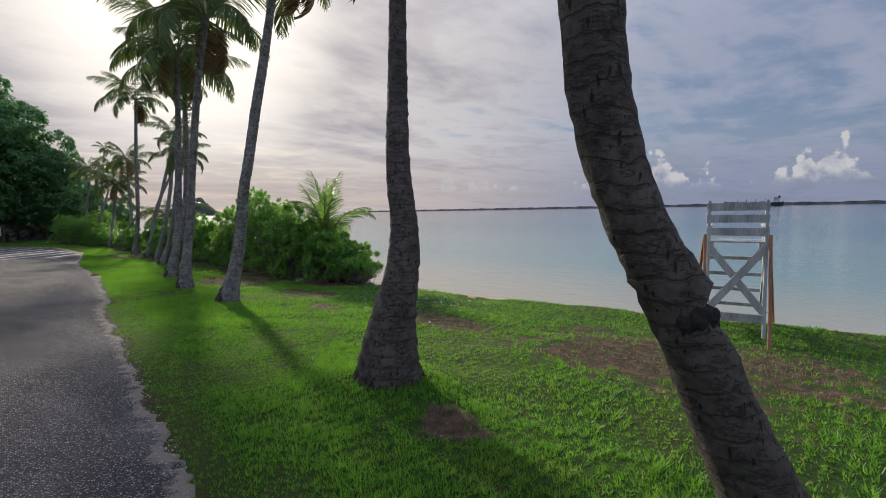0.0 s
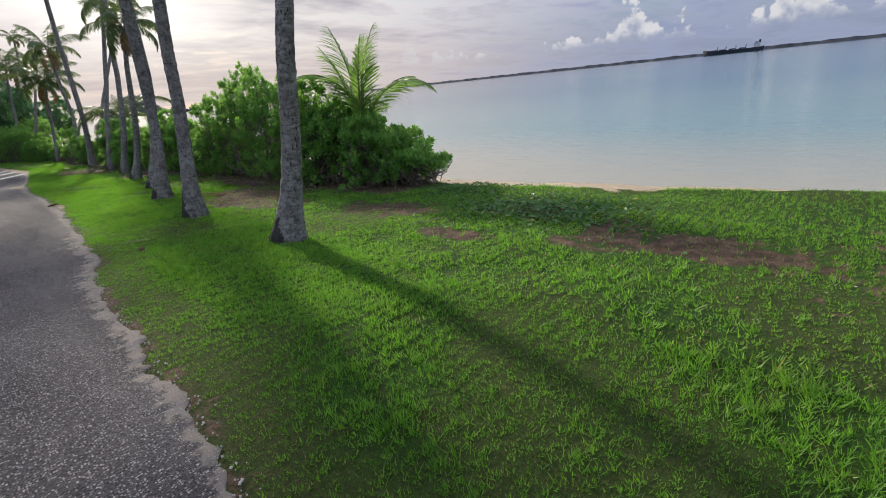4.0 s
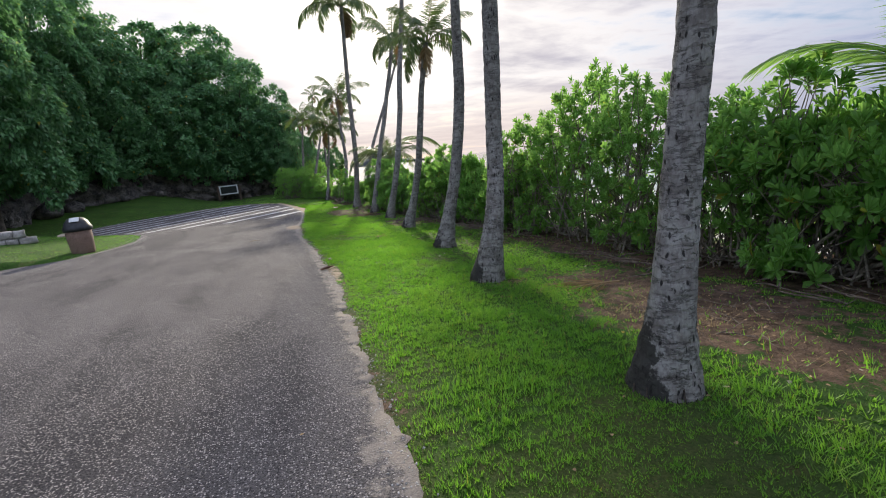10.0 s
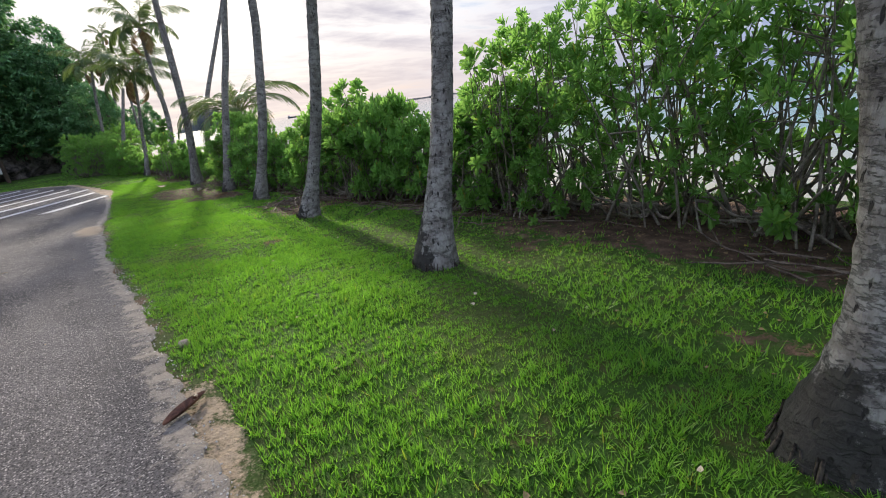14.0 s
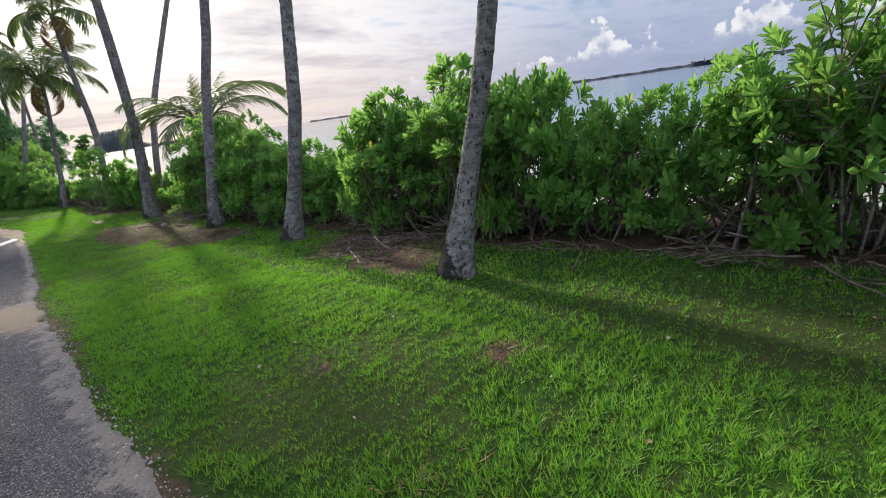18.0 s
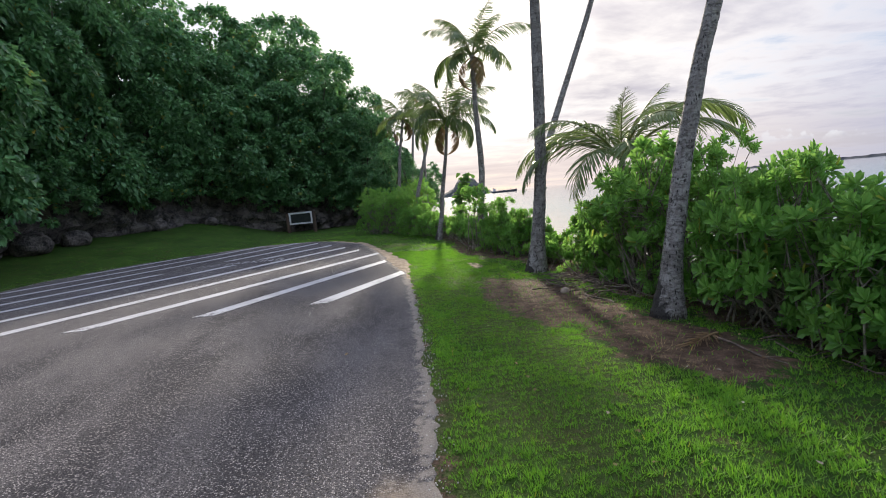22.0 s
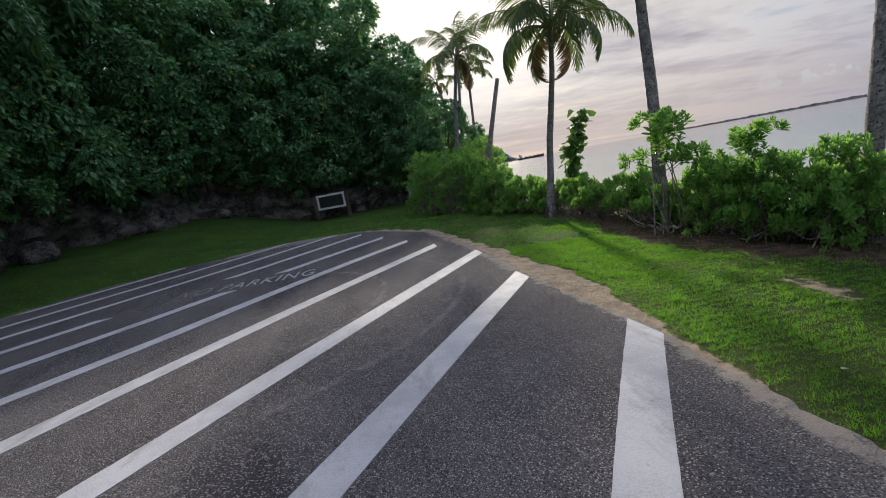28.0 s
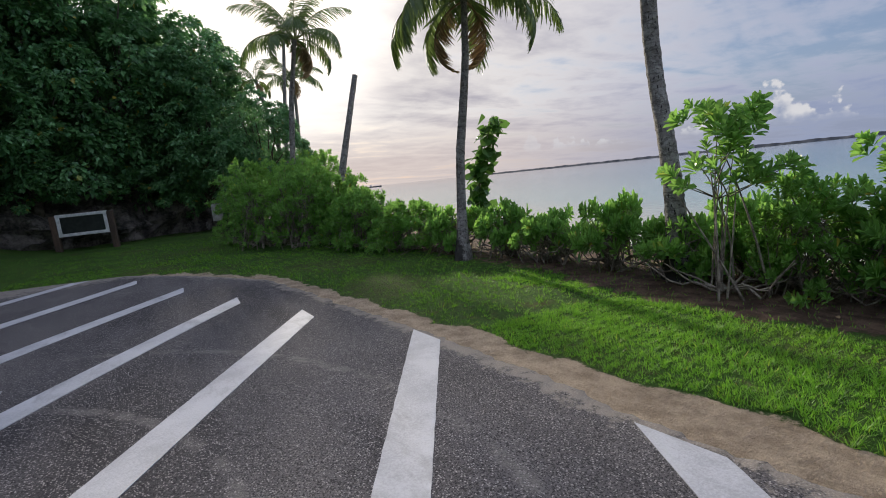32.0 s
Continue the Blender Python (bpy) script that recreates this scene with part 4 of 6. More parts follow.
def palm(base, pts, top, r0, seed, fronds=13, size=1.0, label="", dead=2, flare=0.75, flare_h=0.45, name="coconut_palm", knob=None, bark="bark"):
    """pts: points of the trunk's axis in the world; top: crown height. The thing stands at its foot."""
    rng = random.Random(seed)
    b = Vector((base[0], base[1], float(land(base[0], base[1]))))
    path = [(0, 0, -0.25), (0, 0, 0)] + [(p[0] - b.x, p[1] - b.y, p[2] - b.z) for p in pts]
    if top is not None:
        path.append((top[0] - b.x, top[1] - b.y, top[2] - b.z))
    ob = thing(name, label or "tall coconut palm with ringed grey trunk standing in lawn", "palm tree", pose(*b), "palms along the road")
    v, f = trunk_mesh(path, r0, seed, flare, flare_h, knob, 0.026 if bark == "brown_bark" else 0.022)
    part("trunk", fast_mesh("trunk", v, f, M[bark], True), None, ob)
    if flare >= 0.9:
        v, f = root_skirt(r0 * (1 + flare), seed)
        part("root_skirt", fast_mesh("root_skirt", v, f, M["root"], True), None, ob, "dark fibrous roots round the swollen foot")
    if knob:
        # near-black lump stands in for the shade under the ledge
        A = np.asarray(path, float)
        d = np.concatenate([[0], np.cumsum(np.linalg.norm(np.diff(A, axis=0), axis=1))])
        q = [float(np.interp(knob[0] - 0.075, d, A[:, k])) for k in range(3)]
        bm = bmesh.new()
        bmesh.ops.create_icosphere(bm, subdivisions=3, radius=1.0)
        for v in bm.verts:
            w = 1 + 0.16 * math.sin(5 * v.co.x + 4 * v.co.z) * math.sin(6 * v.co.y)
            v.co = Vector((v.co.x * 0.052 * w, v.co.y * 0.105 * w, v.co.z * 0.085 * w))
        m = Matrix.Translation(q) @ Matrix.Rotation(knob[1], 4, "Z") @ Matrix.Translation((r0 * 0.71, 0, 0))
        part("notch_shade", bm, M["rot"], ob, "near-black lump standing in for shade under a torn ledge of bark", m)
    c = Vector(path[-1])
    for i in range(fronds):
        ring_i = i / max(fronds - 1, 1)
        az = i * 137.5 + rng.uniform(-12, 12)
        tilt = -62 + 118 * ring_i + rng.uniform(-8, 8)
        me = FRONDS[min(3, int(ring_i * 3.2 + rng.random() * 0.8))]
        s = size * rng.uniform(0.88, 1.08)
        m = Matrix.Translation(c) @ pose(0, 0, 0, 0, 0, az) @ pose(0.06, 0, 0, rng.uniform(-14, 14), tilt * 0.62, 0) @ Matrix.Scale(s, 4)
        put_frond("frond", me, ob, m)
    for i in range(dead):
        m = Matrix.Translation(c) @ pose(0, 0, -0.1, 0, 0, rng.uniform(0, 360)) @ pose(0.05, 0, 0, 0, rng.uniform(58, 78), 0) @ Matrix.Scale(size * 0.8, 4)
        put_frond("dead_frond", DEAD_FROND, ob, m, "hanging dry brown frond")
    return ob


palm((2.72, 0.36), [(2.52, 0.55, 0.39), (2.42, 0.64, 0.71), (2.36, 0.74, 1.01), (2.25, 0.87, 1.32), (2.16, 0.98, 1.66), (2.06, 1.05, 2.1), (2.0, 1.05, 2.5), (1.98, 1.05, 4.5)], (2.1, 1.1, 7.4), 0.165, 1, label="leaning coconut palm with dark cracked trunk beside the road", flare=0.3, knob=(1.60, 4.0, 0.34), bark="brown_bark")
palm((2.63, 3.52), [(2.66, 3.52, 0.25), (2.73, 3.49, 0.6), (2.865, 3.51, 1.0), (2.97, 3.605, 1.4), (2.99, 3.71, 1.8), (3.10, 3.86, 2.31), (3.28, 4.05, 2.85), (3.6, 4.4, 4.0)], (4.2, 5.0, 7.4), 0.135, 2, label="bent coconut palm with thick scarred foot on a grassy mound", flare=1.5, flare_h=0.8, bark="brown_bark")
palm((3.5, 10.7), [(3.6, 10.7, -0.15), (3.68, 10.69, 0.1), (3.74, 10.67, 0.4), (3.81, 10.66, 0.7), (3.86, 10.64, 1.0), (3.9, 10.62, 1.3), (3.91, 10.56, 1.6), (3.91, 10.48, 1.9), (3.94, 10.43, 2.2), (4.02, 10.43, 2.5), (4.3, 10.45, 3.9), (4.6, 10.5, 5.2)], (5.1, 10.5, 7.8), 0.135, 3, flare=1.0)
palm((3.64, 14.6), [(3.68, 14.58, -0.11), (3.73, 14.58, 0.27), (3.8, 14.61, 0.64), (3.86, 14.63, 1.0), (3.93, 14.6, 1.6), (4.0, 14.6, 2.5), (4.34, 14.6, 5.3)], (4.7, 14.6, 7.3), 0.13, 4, label="coconut palm with pale lichen-spotted trunk in the lawn", flare=0.95)
palm((4.09, 18.06), [(4.17, 17.98, -0.15), (4.29, 18.02, 0.32), (4.4, 18.1, 0.79), (4.47, 18.19, 1.27), (4.53, 18.2, 2.1), (4.59, 18.2, 3.1), (4.7, 18.2, 5.0)], (4.8, 18.2, 7.2), 0.13, 5, label="coconut palm with white lichen and a dark mossy foot", flare=0.95)
palm((4.9, 21.59), [(5.12, 21.64, -0.13), (5.34, 21.7, 0.51), (5.51, 21.75, 1.16), (5.66, 21.78, 1.9), (5.76, 21.8, 2.64), (5.85, 21.8, 4.3)], (5.95, 21.7, 7.6), 0.135, 6, flare=0.9)
palm((5.57, 26.17), [(5.74, 26.14, -0.47), (5.9, 26.08, 0.09), (6.02, 25.98, 0.64), (6.1, 25.88, 1.13), (6.2, 25.74, 2.0), (6.35, 25.6, 3.2)], (6.62, 25.5, 4.45), 0.12, 7, size=0.56, fronds=15, flare=0.9)
palm((6.19, 30.43), [(6.35, 30.39, -0.5), (6.51, 30.37, 0.06), (6.66, 30.36, 0.62), (6.79, 30.32, 1.16), (7.2, 30.4, 3.2), (7.3, 30.4, 4.2), (7.75, 30.4, 6.8)], (8.1, 30.4, 9.4), 0.125, 8, size=0.8, flare=0.9)
palm((6.5, 34.2), [(6.68, 34.29, -0.36), (6.88, 34.4, 0.31), (7.06, 34.47, 0.99), (7.21, 34.46, 1.64), (7.4, 34.49, 2.3), (7.62, 34.46, 3.0), (7.9, 34.5, 4.1), (8.3, 34.5, 5.6)], (8.6, 34.5, 6.9), 0.13, 9, size=0.7, fronds=10, dead=1, flare=0.9)
palm((6.61, 38.81), [(6.73, 38.85, -0.37), (6.86, 38.91, 0.46), (6.97, 38.96, 1.29), (7.02, 38.97, 2.1), (7.08, 39.0, 3.4), (7.14, 39.0, 5.5)], (7.44, 39.1, 9.8), 0.15, 10, label="tall leaning coconut palm beside a heap of dead branches", flare=0.9)
palm((7.85, 42.0), [(8.0, 42.1, -1.0), (8.2, 42.18, -0.4), (8.42, 42.25, 0.6), (8.78, 42.4, 1.9), (9.25, 42.58, 2.9), (9.9, 42.8, 4.2), (10.9, 43.1, 6.2)], (11.8, 43.4, 8.2), 0.12, 11, size=0.65, fronds=9, dead=0, label="slender coconut palm leaning far out towards the sea", flare=0.5)
palm((7.4, 45.7), [(7.52, 45.85, 0.0), (7.61, 45.96, 0.5), (7.72, 46.1, 1.0), (7.82, 46.25, 1.6), (7.86, 46.34, 2.3), (7.84, 46.35, 3.0), (7.8, 46.3, 4.0)], (7.85, 46.3, 6.1), 0.14, 12, size=0.8, label="coconut palm with ragged crown behind the sea hedge")
palm((6.56, 49.89), [(6.89, 50.23, -0.06), (7.05, 50.32, 1.0), (7.25, 50.3, 2.06), (7.42, 50.3, 3.0)], (7.6, 50.4, 4.3), 0.115, 13, size=0.95, fronds=20, label="coconut palm with full dark crown at the road's end")
palm((8.0, 67.5), [(7.9, 67.7, 2.0), (7.6, 68.1, 4.5)], (7.3, 68.6, 6.7), 0.14, 14, size=0.55, fronds=9, dead=3, label="distant coconut palm with thin battered crown")
palm((8.6, 70.5), [(8.9, 70.3, 4.0)], (9.6, 70.0, 9.9), 0.14, 15, size=0.5, fronds=9, dead=3, label="distant tall coconut palm with sparse crown")
palm((5.9, 60.2), [(6.2, 60.2, 1.5), (6.5, 60.1, 4.0)], (6.9, 59.9, 6.2), 0.13, 16, size=0.85, fronds=14, label="coconut palm standing against the dark trees")
palm((10.5, 73.5), [(10.6, 73.5, 3.0)], (10.8, 73.3, 8.0), 0.14, 17, size=0.8, fronds=13, label="distant coconut palm among the coastal trees")


def bare_pole():
    base = (6.3, 56.9)
    z = float(land(*base))
    ob = thing("palm_stump", "tall bare dead palm trunk without a crown, leaning", "dead palm", pose(*base, z))
    v, f = trunk_mesh([(0, 0, -0.2), (0.5, 0.1, 1.8), (1.05, 0.2, 3.6), (1.63, 0.3, 4.3 - z)], 0.14, 77, 0.3)
    part("trunk", fast_mesh("trunk", v, f, M["bark"], True), None, ob)


bare_pole()


def young_palm(x, y, crown_z, seed, fronds, kinds=None, label="young coconut palm with upright green fronds in the hedge"):
    """fronds: (heading, tilt, kind, size) of each frond; a tilt of -45 stands upright."""
    z = float(land(x, y))
    rng = random.Random(seed)
    ob = thing("young_palm", label, "palm tree", pose(x, y, z))
    h = crown_z - z
    v, f = trunk_mesh([(0, 0, -0.1), (0, 0, h * 0.5), (0, 0, h)], 0.10, seed, 0.5)
    part("trunk", fast_mesh("trunk", v, f, M["bark"], True), None, ob)
    for az, tilt, kind, size in fronds:
        m = pose(0, 0, h - 0.1, 0, 0, az) @ pose(0.04, 0, 0, rng.uniform(-15, 15), tilt, 0) @ Matrix.Scale(size, 4)
        put_frond("frond", (kinds or YOUNG)[kind], ob, m)
    return ob


young_palm(8.35, 14.75, 0.5, 5, [(100, -46, 0, 1.2), (-40, -47, 0, 1.15), (30, -45, 0, 1.1), (160, -42, 0, 1.0), (-100, -43, 0, 1.05), (112, -40, 2, 1.15), (-66, -30, 2, 1.05), (75, -32, 1, 1.0), (-15, -28, 1, 0.9), (30, -16, 2, 0.9)])
young_palm(8.9, 38.6, 1.35, 6, [(168, 6, 2, 1.15), (188, -10, 1, 1.1), (140, -4, 2, 1.2), (-12, -16, 2, 1.45), (12, -22, 1, 1.15), (-38, -4, 2, 1.2), (90, -18, 1, 1.0), (-90, -12, 2, 1.1), (205, 16, 2, 1.0), (34, 8, 2, 1.1), (60, -36, 0, 0.7), (250, -34, 0, 0.75), (-60, -28, 0, 0.8), (112, -6, 2, 1.4), (-120, 10, 2, 1.0)], kinds=DROOPING, label="young coconut palm with drooping grey-green fronds behind the hedge")
young_palm(9.6, 29.0, -0.6, 8, [(i * 137.5, -45 + 7 * i, min(2, i // 3), 0.8) for i in range(9)])

# ---- sea hedge of naupaka ----


def bush_mesh(seed, rx, ry, h, tufts, leaf, floor_gap=0.22, stem=1.0, stems=46):
    """Leaf tufts gathered in boughs over a lumpy mound, thin towards the ground, and the stems that carry them."""
    rng = np.random.default_rng(seed)
    n = tufts
    # boughs stand out of the mound, with dark gaps between them
    m = max(9, n // 15)
    baz = np.arange(m) * 2.4 + rng.normal(0, 0.25, m)
    bup = floor_gap + (1 - floor_gap) * ((np.arange(m) + 0.5) / m) ** 0.9 + rng.normal(0, 0.03, m)
    bprof = np.sqrt(np.clip(1 - (np.clip(bup, 0, 1) * 0.93) ** 2.8, 0.02, 1)) * rng.uniform(0.68, 1.0, m)
    k = rng.integers(0, m, n)
    wild = rng.random(n) < 0.25
    az = np.where(wild, rng.uniform(0, 2 * np.pi, n), baz[k])
    up = np.clip(np.where(wild, rng.uniform(floor_gap, 1.0, n), bup[k]), floor_gap * 0.6, 1.04)
    rad = np.where(wild, np.sqrt(np.clip(1 - (np.clip(up, 0, 1) * 0.96) ** 2.6, 0, 1)) * rng.uniform(0.25, 0.9, n), bprof[k])
    rad = rad * (1 + 0.12 * np.sin(3 * az + seed))
    top = 1 + 0.10 * np.sin(2.3 * az + seed)
    ball = rng.normal(0, 1, (n, 3))
    ball *= (rng.uniform(0.3, 1, n) ** 0.4 / (np.linalg.norm(ball, axis=1) + 1e-9))[:, None]
    ball[:, 2] = np.abs(ball[:, 2]) * 0.8 - 0.15
    size = np.where(wild, 0.0, 1.0)[:, None] * np.array([0.34 * rx, 0.34 * ry, 0.20 * h])
    pos = np.stack([rx * rad * np.cos(az), ry * rad * np.sin(az), h * up * top], 1) * np.array([0.86, 0.86, 0.93]) + ball * size
    pos[:, 2] = np.maximum(pos[:, 2], 0.12)
    out = np.stack([0.7 * np.cos(az), 0.7 * np.sin(az), 0.40 + 0.75 * up], 1) + ball * 0.8 + rng.normal(0, 0.22, (n, 3))
    turn = bases(out, rng.uniform(0, 6.28, n))
    vs, fs = [], []
    m = 0
    for k in range(4):
        rv, rf = rosette(11 + k, 0.38, 1.0, rng)
        sel = np.arange(n) % 4 == k
        v, f = scatter(rv, rf, pos[sel], turn[sel], leaf * rng.uniform(0.75, 1.25, sel.sum()))
        vs.append(v)
        fs.append(f + m)
        m += len(v)
    leaves = fast_mesh("foliage", np.concatenate(vs), np.concatenate(fs), M["naupaka"])
    pieces = []
    pick = rng.choice(n, min(n, stems), replace=False)
    for j in pick:
        b = np.array([rng.normal(0, rx * 0.30), rng.normal(0, ry * 0.30), -0.1])
        mid = (b + pos[j]) / 2 + rng.normal(0, 0.13, 3) + np.array([0, 0, 0.12])
        t = np.linspace(0, 1, 7)[:, None]
        P = (1 - t) ** 2 * b + 2 * t * (1 - t) * mid + t**2 * pos[j]
        pieces.append(tube(P, np.linspace(rng.uniform(0.014, 0.026), 0.006, 7) * stem, 5))
        for c in range(3):
            q = pos[rng.integers(n)]
            if np.linalg.norm(q - P[4]) < 0.9 * max(rx, ry):
                tt = np.linspace(0, 1, 4)[:, None]
                pieces.append(tube(P[4] * (1 - tt) + q * tt + rng.normal(0, 0.02, (4, 3)) * tt * (1 - tt), np.linspace(0.009, 0.004, 4), 4))
    # bare stems that sprawl along the ground and turn up at the rim
    for j in range(12):
        a = rng.uniform(0, 6.28)
        r1 = rng.uniform(0.75, 1.05)
        t = np.linspace(0, 1, 8)
        bend = a + rng.normal(0, 0.5) * t
        P = np.stack([rx * r1 * t * np.cos(bend), ry * r1 * t * np.sin(bend), 0.05 + 0.10 * np.sin(np.pi * t * rng.uniform(0.8, 1.6)) ** 2 + rng.uniform(0.1, 0.4) * t**3], 1)
        P = P + rng.normal(0, 0.015, P.shape)
        pieces.append(tube(P, np.linspace(rng.uniform(0.016, 0.028), 0.009, 8) * stem, 5))
    v, f = joined(pieces)
    return leaves, fast_mesh("branchwork", v, f, M["stem"], True)


LOW = [bush_mesh(3, 1.35, 1.35, 0.85, 150, 0.20), bush_mesh(21, 1.2, 1.3, 0.85, 135, 0.21, 0.3)]
MID = [bush_mesh(8, 1.25, 1.4, 1.45, 400, 0.155, 0.08), bush_mesh(15, 1.4, 1.2, 1.45, 420, 0.145, 0.06), bush_mesh(16, 1.3, 1.3, 1.45, 370, 0.165, 0.1)]
TALL = [bush_mesh(30, 1.3, 1.3, 2.45, 560, 0.115, 0.05), bush_mesh(31, 1.2, 1.35, 2.45, 520, 0.12, 0.05)]


def bush(x, y, height, wide, kind, turn=0.0, label="dense green naupaka bush of the sea hedge"):
    ob = thing("naupaka_bush", label, "bush", pose(x, y, float(land(x, y)), 0, 0, turn), "sea hedge")
    group, hh = (LOW, 0.95) if height < 1.3 else (MID, 1.55) if height < 2.35 else (TALL, 2.6)
    leaves, stems = group[kind % len(group)]
    m = Matrix.Diagonal((wide, wide, height / hh, 1))
    part("foliage", leaves, None, ob, at=m)
    part("branchwork", stems, None, ob, at=m)
    return ob


OPEN = bush_mesh(40, 1.0, 1.0, 2.1, 115, 0.16, 0.4, 0.7)


TOPKNOT = bush_mesh(44, 0.85, 0.85, 2.25, 62, 0.165, 0.62, 0.8, 9)


def open_bush(x, y, s, turn, form=None):
    ob = thing("naupaka_bush", "loose open naupaka shrub with bare stems and leaf tufts", "bush", pose(x, y, float(land(x, y)), 0, 0, turn), "sea hedge")
    leaves, stems = form or OPEN
    part("foliage", leaves, None, ob, at=Matrix.Scale(s, 4))
    part("branchwork", stems, None, ob, at=Matrix.Scale(s, 4))


open_bush(7.0, 44.9, 1.02, 20, TOPKNOT)
open_bush(7.5, 43.4, 0.8, 220, TOPKNOT)
open_bush(7.7, 27.2, 1.15, 70)
open_bush(7.9, 23.1, 1.15, 200)
open_bush(7.9, 16.6, 1.2, 260)
open_bush(7.7, 42.0, 0.5, 300)
open_bush(7.6, 29.0, 1.05, 30)
open_bush(7.4, 32.6, 0.9, 110)
open_bush(7.5, 35.8, 1.15, 250)

HEDGE = [
    (8.55, 13.0, 1.0, 0.6), (7.95, 14.1, 1.7, 0.8), (9.1, 14.4, 1.5, 0.8), (7.95, 15.7, 2.2, 0.9), (9.3, 16.2, 2.1, 0.9), (8.0, 17.3, 2.7, 0.9), (8.1, 18.9, 3.3, 1.0),
    (8.2, 20.6, 3.6, 1.0), (8.1, 22.2, 3.1, 0.9), (8.2, 23.7, 1.9, 0.9), (8.0, 25.1, 1.65, 0.8), (7.95, 26.5, 2.3, 0.85), (8.05, 27.9, 2.4, 0.85),
    (9.2, 28.6, 1.7, 0.85), (7.9, 29.3, 2.3, 0.8), (8.2, 30.9, 1.4, 0.8), (7.6, 32.1, 1.6, 0.8), (8.8, 32.8, 1.5, 0.85), (7.6, 33.6, 2.05, 0.85), (7.85, 35.1, 2.6, 0.85), (8.4, 36.6, 2.75, 0.8), (7.75, 36.8, 2.2, 0.75), (7.8, 37.9, 1.6, 0.7), (8.7, 39.3, 1.5, 0.75),
    (7.7, 40.3, 0.75, 0.55), (7.7, 42.2, 1.4, 0.55), (7.6, 43.1, 1.4, 0.6), (8.6, 42.9, 1.0, 0.5), (7.5, 44.2, 1.3, 0.6), (8.2, 45.2, 1.05, 0.6), (7.6, 45.7, 0.95, 0.6), (7.7, 47.0, 1.1, 0.6), (7.45, 48.2, 1.0, 0.6), (7.5, 49.5, 1.0, 0.6), (7.2, 51.0, 1.1, 0.65), (6.7, 52.4, 1.3, 0.8), (6.2, 54.2, 1.6, 0.85),
]
for i, (x, y, h, w) in enumerate(HEDGE):
    bush(x, y, h, w, i, i * 67.0)
for i, (x, y, h, w) in enumerate([(5.3, 56.3, 2.6, 1.0), (4.6, 58.2, 2.9, 1.05), (6.0, 58.4, 2.9, 1.0), (4.4, 60.5, 2.8, 1.0), (6.6, 56.0, 2.0, 0.9), (7.5, 61.0, 3.5, 1.2)]):
    bush(x, y, h, w, i % 3, i * 51.0, "rounded bright green bush at the end of the road")



def climbing_vine(x, y, top):
    """A slim stalk hung with big heart-shaped leaves."""
    rng = np.random.default_rng(33)
    z = float(land(x, y))
    ob = thing("climbing_vine", "slim upright stalk hung with large heart-shaped green leaves", "vine", pose(x, y, z))
    t = np.linspace(0, 1, 14)
    P = np.stack([0.55 * t + 0.10 * np.sin(t * 7), 0.15 * np.sin(t * 5), t * (top - z)], 1)
    part("stalk", fast_mesh("stalk", *tube(P, np.linspace(0.03, 0.012, 14), 6), M["stem"], True), None, ob)
    n = 190
    k = rng.uniform(0.22, 1.0, n)
    pos = np.stack([np.interp(k, t, P[:, c]) for c in range(3)], 1) + rng.normal(0, 0.13, (n, 3)) * np.array([0.8, 0.8, 0.5])
    lv, lf = leaf_shape(0.95, 0.05, -0.15)
    axis = np.stack([rng.normal(0, 1, n), rng.normal(0, 1, n), rng.uniform(-1.2, 0.1, n)], 1)
    v, f = scatter(lv, lf, pos, bases(axis, rng.normal(0, 0.5, n)), rng.uniform(0.2, 0.34, n))
    part("foliage", fast_mesh("foliage", v, f, M["vine"]), None, ob)


climbing_vine(7.8, 50.9, 1.85)

# ---- wooded cliff on the landward side ----
CLIFF = [(-30, 24), (-24, 33), (-19.5, 41), (-16.5, 48), (-14.0, 54.5), (-11.8, 60.5), (-9.2, 65.5), (-6.0, 69.0), (-2.0, 71.5), (3.0, 73.0), (8.0, 76.0)]


def make_cliff():
    P = np.array(CLIFF, float)
    d = np.concatenate([[0], np.cumsum(np.linalg.norm(np.diff(P, axis=0), axis=1))])
    t = np.arange(0, d[-1], 0.3)
    C = np.stack([np.interp(t, d, P[:, 0]), np.interp(t, d, P[:, 1])], 1)
    for _ in range(20):
        C[1:-1] = (C[:-2] + 2 * C[1:-1] + C[2:]) / 4
    tan = np.gradient(C, axis=0)
    tan /= np.linalg.norm(tan, axis=1)[:, None]
    back = np.stack([-tan[:, 1], tan[:, 0]], 1)
    hs = np.concatenate([np.arange(-0.4, 3.6, 0.22), [4.2, 5.0, 6.0]])
    V = []
    for h in hs:
        for c, b, s in zip(C, back, t):
            q = Vector((c[0], c[1], h * 1.2))
            o = noise.fractal(q * 0.35, 0.9, 2.1, 4) * 1.3 + noise.fractal(q * 1.3, 0.8, 2.1, 3) * 0.35
            lean = 0.25 * h + (0.9 * max(0, h - 3.4)) - 0.5 * math.exp(-((h - 1.0) / 0.6) ** 2)
            p = c + b * (lean + o)
            V.append((p[0], p[1], float(land(c[0], c[1])) + h))
    n = len(t)
    i = (np.arange(len(hs) - 1)[:, None] * n + np.arange(n - 1)).ravel()
    F = np.stack([i, i + 1, i + n + 1, i + n], 1)
    tagged(new("cliff", fast_mesh("cliff", np.array(V), F, M["rock"], False)), "low pitted grey limestone cliff in deep shade under trees", "cliff", kind="structure")


make_cliff()


